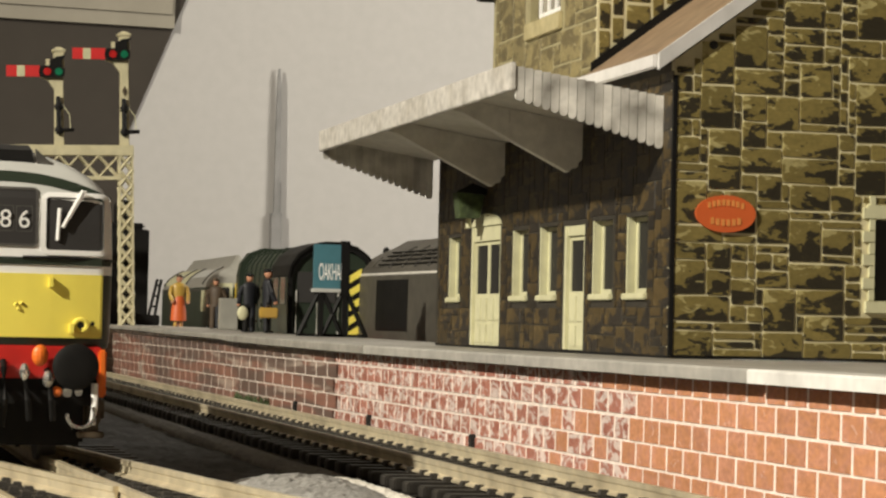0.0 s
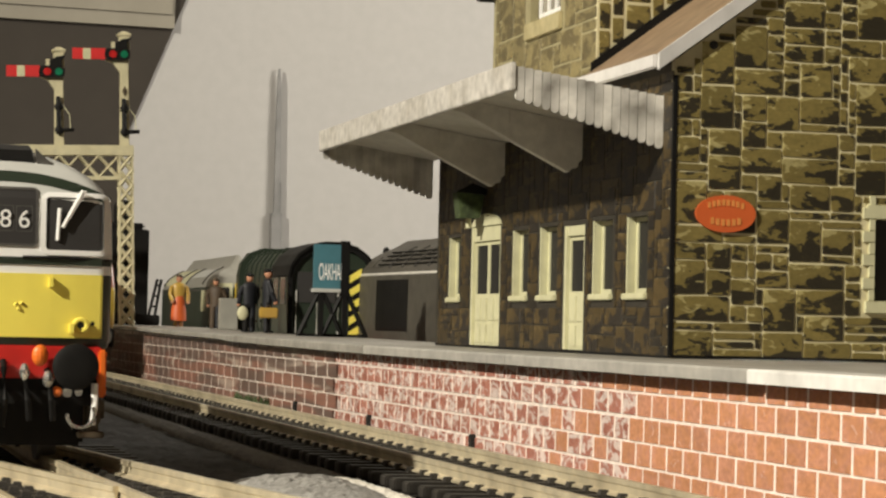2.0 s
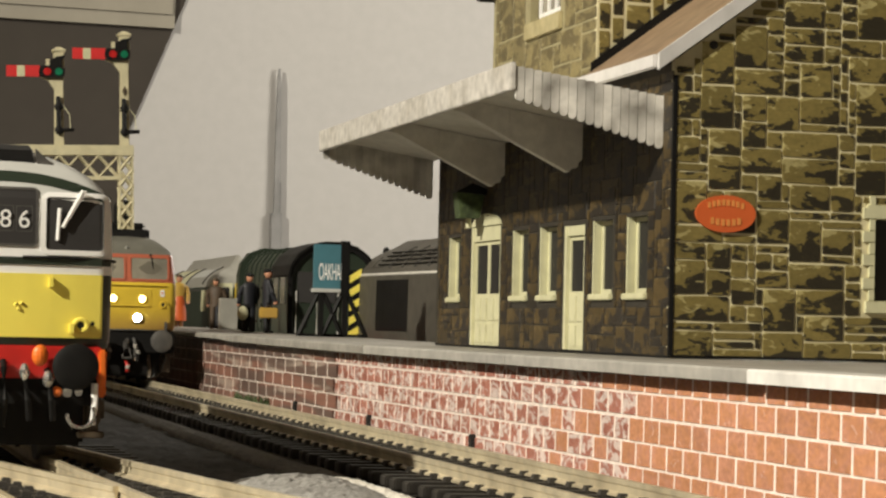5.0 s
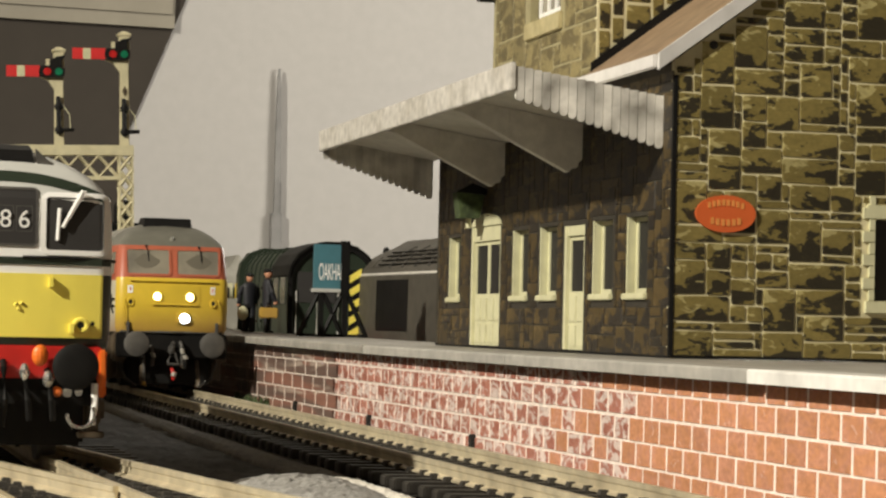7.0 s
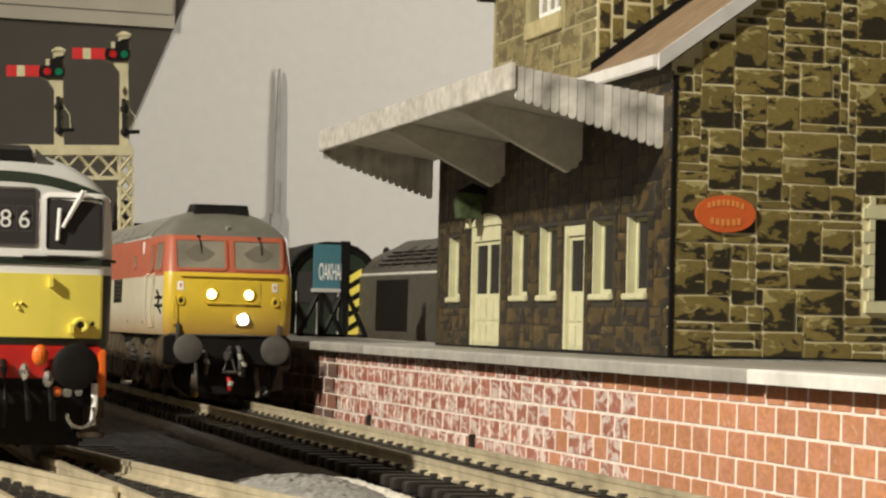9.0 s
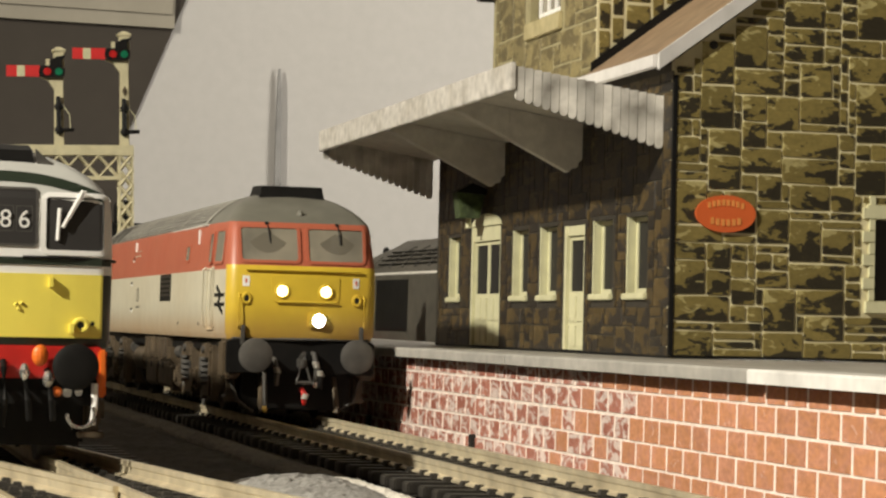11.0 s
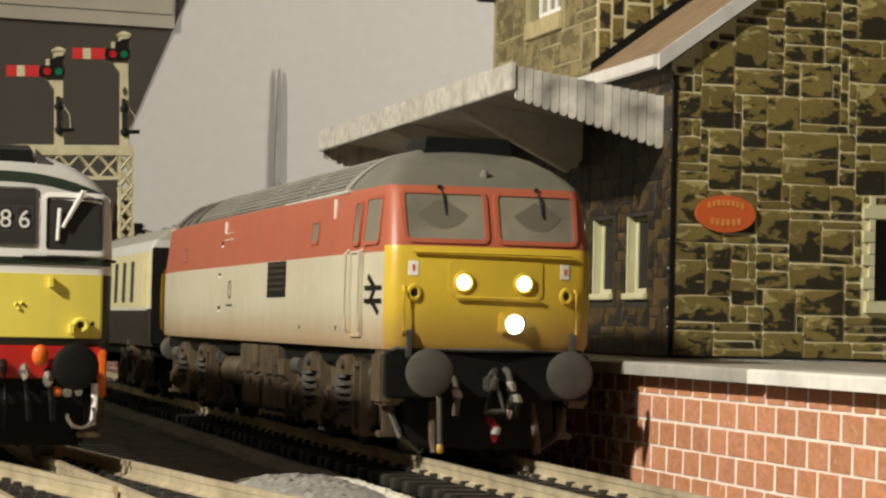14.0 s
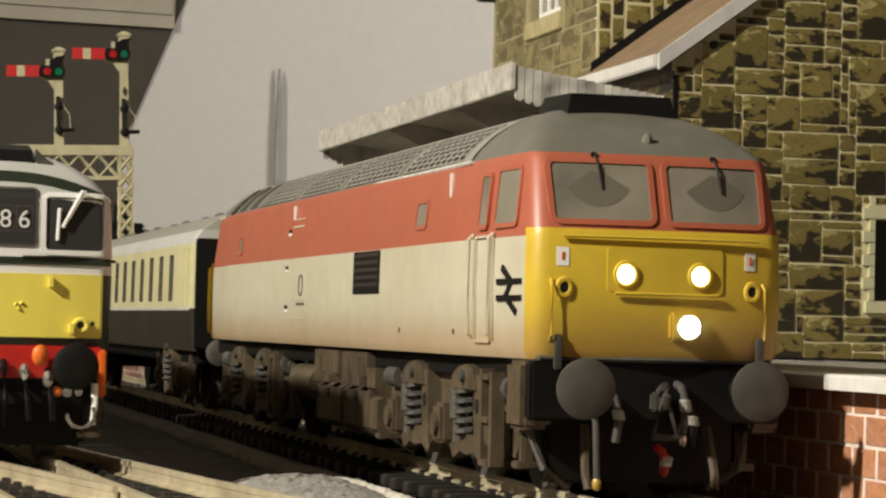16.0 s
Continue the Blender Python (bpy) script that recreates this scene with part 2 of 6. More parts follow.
def mesh_of(name, bm, mats, smooth=False, scale=S):
    bmesh.ops.recalc_face_normals(bm, faces=bm.faces)
    bmesh.ops.scale(bm, vec=(scale,) * 3, verts=bm.verts)
    me = bpy.data.meshes.new(name)
    bm.to_mesh(me)
    bm.free()
    for m in mats if isinstance(mats, (list, tuple)) else [mats]:
        me.materials.append(m)
    if smooth:
        for p in me.polygons:
            p.use_smooth = True
        me.set_sharp_from_angle(angle=radians(38))
    return me


def part(name, bm, mat, parent=None, label="", smooth=False):
    ob = new(name, mesh_of(name, bm, mat, smooth))
    ob.parent = parent
    if label:
        ob["label"] = label
    return ob


def thing(name, label, category, x=0, y=0, z=0, rz=0, group="", kind=""):
    ob = new(name)
    ob.empty_display_size = 0.01
    ob.matrix_basis = pose(x * S, y * S, z * S, 0, 0, rz)
    return tagged(ob, label, category, group, kind)


def solid(name, bm, mat, label, category="", group="", kind="structure", smooth=False):
    return tagged(part(name, bm, mat, None, "", smooth), label, category, group, kind)


def B():
    return bmesh.new()


def rounded(x0, x1, z0, z1, r, n=4):
    """Outline of a rectangle with round corners."""
    out = []
    for cx, cz, a in ((x1 - r, z1 - r, 0), (x0 + r, z1 - r, 90), (x0 + r, z0 + r, 180), (x1 - r, z0 + r, 270)):
        out += [(cx + r * math.cos(radians(a + 90 * i / n)), cz + r * math.sin(radians(a + 90 * i / n))) for i in range(n + 1)]
    return out


# ---- the room ----
ZF = -850
WALL_Y = 1750
solid("floor", box(B(), -2200, 1800, -2000, 2600, ZF - 20, ZF), M["carpet"], "dark brown carpet on the loft floor", "floor")
solid("wall_north", box(B(), -2200, 1800, WALL_Y, WALL_Y + 60, ZF, 1500), M["wall"], "plain grey-white painted wall behind the railway", "wall")
solid("wall_south", box(B(), -2200, 1800, -2060, -2000, ZF, 1500), M["boards"], "plain boarded wall behind the viewer", "wall")
solid("wall_east", box(B(), 1800, 1860, -2000, WALL_Y, ZF, 1500), M["boards"], "plain boarded side wall", "wall")
solid("wall_west", box(B(), -2260, -2200, -2000, WALL_Y, ZF, 1500), M["boards"], "plain boarded side wall", "wall")
solid("ceiling", box(B(), -2260, 1860, -2060, WALL_Y + 60, 1500, 1560), M["boards"], "plain brown boarded loft ceiling", "ceiling")

# ---- baseboard and ground ----
solid("baseboard", box(B(), -420, 420, -150, 1740, -40, -6.2), M["ballast_dark"], "black-painted railway baseboard", "baseboard")


for x in (-380, 380):
    for y in (-110, 800, 1700):
        solid("baseboard_leg", box(B(), x - 22, x + 22, y - 22, y + 22, ZF, -40.2), M["boards"], "plain timber leg under the baseboard", "leg")


def ground_height(x, y):
    return 0.6 * noise.noise(Vector((x / 14, y / 14, 0))) + 0.9 * max(-0.3, noise.noise(Vector((x / 4, y / 4, 5)))) + 0.5 * noise.noise(Vector((x / 1.7, y / 2.4, 9)))


bm = B()
grid = []
for i in range(391):
    row = []
    for j in range(201):
        x = -160 + j * 1.5 - (90 - 1.5 * j) * (j < 60) * 2.0 + max(0, j - 140) * 2.5
        y = 40 + i * 3.0 + max(0, i - 300) * 4.0
        row.append(bm.verts.new((x, y, -5.0 + ground_height(x, y))))
    grid.append(row)
for a, b in zip(grid, grid[1:]):
    for j in range(200):
        bm.faces.new((a[j], a[j + 1], b[j + 1], b[j]))
solid("ground", bm, M["ballast_dark"], "dark fine ballast spread between the tracks", "ground", smooth=True)

# ---- platform ----
PROFILE = ((60, 16.1), (600, 16.1), (750, 16.6), (900, 17.2), (1060, 18.2), (1240, 18.4))


def plat_z(y):
    for (a, p), (b, q) in zip(PROFILE, PROFILE[1:]):
        if y <= b:
            return p + (q - p) * max(0, y - a) / (b - a)
    return PROFILE[-1][1]


FACE = 24.6
bm = B()
rings = []
for y in [*range(60, 660, 30), 656, 656.5, *range(680, 870, 30), 870, 870.5, *range(890, 1240, 30), 1240]:
    z = plat_z(y)
    back = 330 if y <= 656 else 73 if y <= 870 else 62
    rings.append([(FACE + 2.0, y, -5), (FACE + 2.0, y, z - 2.2), (FACE + 2.0, y, z - 0.2), (back, y, z - 0.2), (back, y, -5)])
skin(bm, rings, cap=True)
platform = solid("platform", bm, [M["plat_top"]], "raised station platform with grey top and red brick face", "platform")

# ---- station building, rough ----
FW, GY = 55.5, 466.3

PZ = 16.1
GX1 = 112.0   # far end of the gable wall
LY = 649.0    # far end of the long front wall
EAVE = 73.4


def wall_with_holes(bm, u0, u1, z0, z1, holes, place, depth):
    """A flat wall with rectangular holes cut through it; place(u, z, d) gives the point at depth d."""
    us = sorted({u0, u1, *[h[0] for h in holes], *[h[1] for h in holes]})
    zs = sorted({z0, z1, *[h[2] for h in holes], *[h[3] for h in holes]})
    def open_at(i, j):
        if i < 0 or j < 0 or i >= len(us) - 1 or j >= len(zs) - 1:
            return True
        u, z = (us[i] + us[i + 1]) / 2, (zs[j] + zs[j + 1]) / 2
        return any(h[0] < u < h[1] and h[2] < z < h[3] for h in holes)
    cache = {}
    def v(i, j, d):
        k = (i, j, d)
        if k not in cache:
            cache[k] = bm.verts.new(place(us[i], zs[j], d))
        return cache[k]
    for i in range(len(us) - 1):
        for j in range(len(zs) - 1):
            if open_at(i, j):
                continue
            for d in (0, depth):
                bm.faces.new((v(i, j, d), v(i + 1, j, d), v(i + 1, j + 1, d), v(i, j + 1, d)))
            for di, dj, a, b in ((-1, 0, (i, j), (i, j + 1)), (1, 0, (i + 1, j), (i + 1, j + 1)), (0, -1, (i, j), (i + 1, j)), (0, 1, (i, j + 1), (i + 1, j + 1))):
                if open_at(i + di, j + dj):
                    bm.faces.new((v(*a, 0), v(*b, 0), v(*b, depth), v(*a, depth)))
    return bm


FRONT_HOLES = [(480.6, 492.8, 28.6, 44.0), (502.4, 515.0, 28.6, 44.0), (541.6, 554.0, 28.6, 44.0), (564.2, 576.4, 28.6, 44.0),
               (625.0, 636.0, 28.6, 44.0), (521.2, 535.4, 16.2, 43.6), (587.5, 614.0, 16.2, 46.0)]
GABLE_HOLES = [(97.6, 108.0, 28.0, 44.0)]
TOWER_HOLES = [(546.6, 570.6, 92.4, 112.0)]

station = thing("station_building", "brown rubble-stone station building of printed card with cream joinery", "building", FW, GY, PZ)


def local(x, y, z):
    return (x - FW, y - GY, z - PZ)


front_wall = part("front_wall", wall_with_holes(B(), GY + 2.0, LY, PZ, EAVE, FRONT_HOLES, lambda u, z, d: local(FW + d, u, z), 2.0), M["mortar_shaded"], station, "platform-side wall of brown stone, darkened for the canopy shade")
bm = wall_with_holes(B(), FW, GX1, PZ, EAVE, GABLE_HOLES, lambda u, z, d: local(u, GY + d, z), 2.0)
RIDGE_X, RIDGE_Z = 112.0, EAVE + (112 - FW) * 0.735
extrude_poly(bm, [(FW - FW, EAVE - PZ), (GX1 - FW, EAVE - PZ), (RIDGE_X - FW, RIDGE_Z - PZ)], 0, 2.0, "y")
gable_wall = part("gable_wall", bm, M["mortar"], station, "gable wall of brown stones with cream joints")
TX0, TY0, TY1 = FW + 1.2, 519.5, 602.5
bm = wall_with_holes(B(), TY0 + 2, TY1, EAVE - 6, 150, TOWER_HOLES, lambda u, z, d: local(TX0 + d, u, z), 2.0)
tower_wall = part("upper_front_wall", bm, M["mortar_buff"], station, "upper storey wall of pale stone")
bm = B()
box(bm, TX0 - FW, 170 - FW, TY0 - GY, TY0 + 2 - GY, EAVE - 6 - PZ, 150 - PZ)
tower_side = part("upper_side_wall", bm, M["mortar"], station, "upper storey side wall of dark stone")
bm = B()
box(bm, TX0 + 2 - FW, 170 - FW, TY1 - GY - 2, TY1 - GY, EAVE - 6 - PZ, 150 - PZ)
box(bm, 1 - 0, GX1 + 58 - FW, LY - 2 - GY, LY - GY, 0, EAVE - PZ)
box(bm, 168 - FW, 170 - FW, 3, LY - GY - 2.2, 0, 150 - PZ)
part("rear_walls", bm, M["mortar_shaded"], station)
# an added, unseen black sheet keeps the rooms dark behind the windows
part("inner_partition", box(B(), 16, 17, 2.4, LY - GY - 2.4, 0.2, EAVE - PZ - 1), M["dark"], station, "added black sheet that keeps the rooms dark")

# roof of the low wing: slope rising from the platform side
def slope(x):
    return EAVE + 1.2 + (x - (FW - 3.5)) * 0.735


bm = B()
x0, x1 = FW - 3.5, RIDGE_X
y0, y1 = GY - 0.7, TY0 - 0.05
pts = [(x0 - FW, slope(x0) - PZ - 2.6), (x1 - FW, slope(x1) - PZ - 2.6), (x1 - FW, slope(x1) - PZ - 0.9), (x0 - FW, slope(x0) - PZ - 0.9)]
extrude_poly(bm, pts, y0 - GY, y1 - GY, "y")
roof = part("roof", bm, M["roof_tile"], station, "brown tiled roof slope")
bm = B()
pts = [(x0 - 0.4 - FW, slope(x0) - PZ - 3.4), (x1 - FW, slope(x1) - PZ - 3.4), (x1 - FW, slope(x1) - PZ - 0.2), (x0 - 0.4 - FW, slope(x0) - PZ - 0.2)]
extrude_poly(bm, pts, y0 - 1.1 - GY, y0 - 0.02 - GY, "y")
part("bargeboard", bm, M["bargeboard"], station, "pale grey bargeboard")
bm = B()
box(bm, x0 - 1.2 - FW, x0 - 0.05 - FW, y0 - GY, 610 - GY, slope(x0) - PZ - 3.0, slope(x0) - PZ - 0.4, 0.25)
part("gutter", bm, M["bargeboard"], station, "pale grey gutter")
# flat roof strip behind the gutter further along, where the upper storey stands
part("rear_roof", box(B(), x0 - FW, 2.4, TY1 - GY, LY - GY + 2, EAVE - PZ - 0.4, EAVE - PZ + 1.2), M["roof_tile"], station)

# canopy: sloping board roof, fascia, scalloped valances, brackets
CX, CY0, CY1 = 24.4, 472.2, 656.0
canopy = thing("platform_canopy", "white painted card canopy with scalloped valance and solid brackets", "canopy", CX, CY0, 66)


def cz(x):   # roof height falls towards the wall
    return 71.2 - (x - CX) * 0.15


W = FW - CX
bm = B()
extrude_poly(bm, [(0.9, cz(CX) - 66 - 1.2), (W - 0.1, cz(FW) - 66 - 1.2), (W - 0.1, cz(FW) - 66), (0.9, cz(CX) - 66)], 0.7, CY1 - CY0 - 0.7, "y")
part("canopy_roof", bm, M["white"], canopy)
bm = B()
box(bm, -0.2, 0.9, -0.4, CY1 - CY0 + 0.4, 0.6, 6.0, 0.2)
part("fascia", bm, M["fascia"], canopy, "long white fascia board with worn edge")


def valance(y, name, fall=4.0):
    n = 17
    holder = part(name, box(B(), 0.95, W - 0.1, y + 0.12, y + 0.3, cz(FW) - 66 - 1.4, cz(FW) - 66 - 0.2), M["white"], canopy, "scalloped boarded valance")
    for i in range(n):
        a, b = 0.95 + (W - 1.0) * i / n, 0.95 + (W - 1.0) * (i + 1) / n - 0.12
        drop = 5.6 + fall * (i + 0.5) / n
        top = cz(CX + a) - 66 + 0.15
        low = top - drop
        pts = [(a, top), (a, low)]
        pts += [((a + b) / 2 + (a - b) / 2 * math.cos(radians(k)), low - 0.9 * math.sin(radians(k))) for k in (30, 60, 90, 120, 150)]
        pts += [(b, low), (b, top - 0.02)]
        d = 0.12 * random.random()
        part("valance_board", extrude_poly(B(), pts, y - 0.5 - d, y + 0.1, "y"), M["valance"], holder)


valance(0.5, "valance")
valance(CY1 - CY0 - 0.1, "valance", 5.6)
for y in (525, 586):
    bm = B()
    yy = y - CY0
    pts = [(1.2, cz(CX) - 66 - 1.3), (W - 0.2, cz(FW) - 66 - 1.3), (W - 0.2, 57.6 - 66), (W - 1.0, 56.9 - 66), (W - 1.3, 55.8 - 66), (W - 2.4, 55.6 - 66), (W - 3.2, 54.8 - 66), (4, cz(CX) - 66 - 4.6), (1.2, cz(CX) - 66 - 4.2)]
    extrude_poly(bm, pts, yy - 1.4, yy + 1.4, "y")
    bracket = part("bracket", bm, M["white"], canopy, "solid white canopy bracket")
    for x in (W * 0.48, W - 5.4):
        part("bracket_rib", box(B(), x - 0.5, x + 0.5, yy - 1.9, yy - 1.42, cz(CX) - 66 - 4.6 - (x - 4) * 0.17 - 0.1, cz(CX + x) - 66 - 1.4, 0.1), M["white"], bracket)

# ---- rolling stock ----


def outline(hw, uf, length, r, bow, n=5):
    """Plan outline of a vehicle body: round corners, bowed ends."""
    pts = []
    f, b = uf, length - uf
    side = [f + r + (b - f - 2 * r) * k / 8 for k in range(9)]
    for s in side[::-1]:
        pts.append((-hw, s))
    for k in range(1, n + 1):
        a = radians(90 * k / n)
        pts.append((-hw + r - r * math.cos(a), f + r - r * math.sin(a)))
    w = hw - r
    for k in range(1, 9):
        x = -w + 2 * w * k / 8
        pts.append((x, f - bow * (1 - (x / max(w, 0.01)) ** 2)))
    for k in range(1, n + 1):
        a = radians(90 * k / n)
        pts.append((hw - r + r * math.sin(a), f + r - r * math.cos(a)))
    for s in side[1:]:
        pts.append((hw, s))
    for k in range(1, n + 1):
        a = radians(90 * k / n)
        pts.append((hw - r + r * math.cos(a), b - r + r * math.sin(a)))
    for k in range(1, 9):
        x = w - 2 * w * k / 8
        pts.append((x, b + bow * (1 - (x / max(w, 0.01)) ** 2)))
    for k in range(1, n):
        a = radians(90 * k / n)
        pts.append((-hw + r - r * math.sin(a), b - r + r * math.cos(a)))
    return pts


def band(levels, length, r, bow, keep=None):
    """The part of a body's shell between levels (z, half width, nose set-back); keep chooses faces by their middle."""
    bm = B()
    skin(bm, [[(x, y, z) for x, y in outline(hw, uf, length, min(r, hw * 0.9), bow)] for z, hw, uf in levels])
    if keep:
        bmesh.ops.delete(bm, geom=[f for f in bm.faces if not keep(f.calc_center_median())], context="FACES")
    return bm


def between(levels, z):
    for (a, h1, u1), (b, h2, u2) in zip(levels, levels[1:]):
        if z <= b:
            k = (z - a) / (b - a)
            return h1 + (h2 - h1) * k, u1 + (u2 - u1) * k
    return levels[-1][1:]


def on_front_of(levels, bow, x, z, d, r=2.5):
    """The point d in front of a bowed, raked and round-cornered body end."""
    hw, uf = between(levels, z)
    w = max(1.0, hw - r)
    e = abs(x) - w
    if e <= 0:
        return (x, uf - bow * (1 - (x / w) ** 2) - d, z)
    c = math.sqrt(max(0.0, r * r - min(e, r) ** 2))
    return (x + math.copysign(d * e / r, x), uf + r - c - d * c / r, z)


def front_panel(levels, bow, x0, x1, z0, z1, r, out, thick):
    """A rounded panel lying on the bowed and raked front of a body."""
    bm = B()
    def lay(x, z, d):
        return on_front_of(levels, bow, x, z, d)
    xs = sorted({x0, x1, *[x0 + r * (1 - math.cos(radians(a))) for a in (25, 50, 75, 90)], *[x1 - r * (1 - math.cos(radians(a))) for a in (25, 50, 75, 90)],
                 *[x0 + r + (x1 - x0 - 2 * r) * k / 8 for k in range(9)]})
    rings = []
    for x in xs:
        e = max(0.0, x0 + r - x, x - (x1 - r))
        c = r - math.sqrt(max(0.0, r * r - e * e))
        lo, hi = z0 + c, z1 - c
        rings.append([lay(x, lo, -0.4)] + [lay(x, lo + (hi - lo) * k / 6, out + thick) for k in range(7)] + [lay(x, hi, -0.4)])
    skin(bm, rings, closed=False)
    for ring, d in ((rings[0], 1), (rings[-1], -1)):
        bm.faces.new([bm.verts.new(p) for p in ring[::d]])
    return bm


def front_ring(levels, bow, x0, x1, z0, z1, r, wide, out):
    bm = B()
    def lay(x, z, d):
        return on_front_of(levels, bow, x, z, d)
    def fine(pts):
        out = []
        for p, q in zip(pts, pts[1:] + pts[:1]):
            n = 8 if math.hypot(q[0] - p[0], q[1] - p[1]) > (x1 - x0) * 0.35 else 1
            out += [(p[0] + (q[0] - p[0]) * k / n, p[1] + (q[1] - p[1]) * k / n) for k in range(n)]
        return out
    o, i = rounded(x0, x1, z0, z1, r), rounded(x0 + wide, x1 - wide, z0 + wide, z1 - wide, max(0.2, r - wide))
    o, i = fine(o), fine(i)
    if len(o) != len(i):
        o, i = rounded(x0, x1, z0, z1, r), rounded(x0 + wide, x1 - wide, z0 + wide, z1 - wide, max(0.2, r - wide))
    rings = [[lay(x, z, -0.5) for x, z in o], [lay(x, z, out) for x, z in o], [lay(x, z, out) for x, z in i], [lay(x, z, -0.5) for x, z in i]]
    return skin(bm, rings)


def side_panel(levels, sign, y0, y1, z0, z1, r, out):
    """A rounded panel lying on the flank of a body."""
    r = min(r, (y1 - y0) / 2, (z1 - z0) / 2)
    zs = sorted({z0, z1, *[z0 + r * (1 - math.cos(radians(a))) for a in (30, 60, 90)], *[z1 - r * (1 - math.cos(radians(a))) for a in (30, 60, 90)],
                 *[z for z, _, _ in levels if z0 + r < z < z1 - r]})
    rings = []
    for z in zs:
        e = max(0.0, z0 + r - z, z - (z1 - r))
        c = r - math.sqrt(max(0.0, r * r - e * e))
        x = between(levels, z)[0]
        rings.append([(sign * (x - 0.5), y0 + c, z), (sign * (x + out), y0 + c, z), (sign * (x + out), y1 - c, z), (sign * (x - 0.5), y1 - c, z)])
    return skin(B(), rings, cap=True)


def side_ring(levels, sign, y0, y1, z0, z1, r, wide, out):
    bm = B()
    def lay(p, d):
        return (sign * (between(levels, p[1])[0] + d), p[0], p[1])
    o, i = rounded(y0, y1, z0, z1, r, 3), rounded(y0 + wide, y1 - wide, z0 + wide, z1 - wide, max(0.1, r - wide), 3)
    return skin(bm, [[lay(p, -0.4) for p in o], [lay(p, out) for p in o], [lay(p, out) for p in i], [lay(p, -0.4) for p in i]])


def wheelset(parent, y, r=7.2):
    axle = part("wheelset", rod(B(), (-8, y, r), (8, y, r), 0.9), M["gunmetal"], parent)
    for s in (-1, 1):
        bm = B()
        rod(bm, (s * 7.3, y, r), (s * 9.6, y, r), r, seg=28)
        rod(bm, (s * 6.7, y, r), (s * 7.3, y, r), r + 0.7, seg=28)
        part("wheel", bm, M["gunmetal"], axle, smooth=True)


def buffer_pair(parent, z=13.8, r=3.75, x=11.35, out=6.8, base=0.0, mat="gunmetal"):
    for s in (-1, 1):
        bm = B()
        rod(bm, (s * x, base + 0.5, z), (s * x, base - out * 0.55, z), 1.9, 1.6, 16)
        rod(bm, (s * x, base - out * 0.55, z), (s * x, base - out + 0.6, z), 1.1, seg=12)
        shank = part("buffer", bm, M["black"], parent, "round sprung buffer", True)
        bm = B()
        prof = [(0.2, 0.0), (r * 0.5, 0.05), (r * 0.85, 0.22), (r, 0.45), (r, 0.8), (r * 0.6, 1.1), (0.2, 1.2)]
        skin(bm, [[(s * x + p * math.cos(math.tau * k / 28), base - out + d, z + p * math.sin(math.tau * k / 28)) for k in range(28)] for p, d in prof], cap=True)
        part("buffer_head", bm, M[mat], shank, smooth=True)


def coil(bm, x, y, z0, z1, R, r, turns):
    pts = []
    n = int(turns * 12)
    for i in range(n + 1):
        a = math.tau * turns * i / n
        pts.append((x + R * math.cos(a), y + R * math.sin(a), z0 + (z1 - z0) * i / n))
    return tube(bm, pts, r, 5)


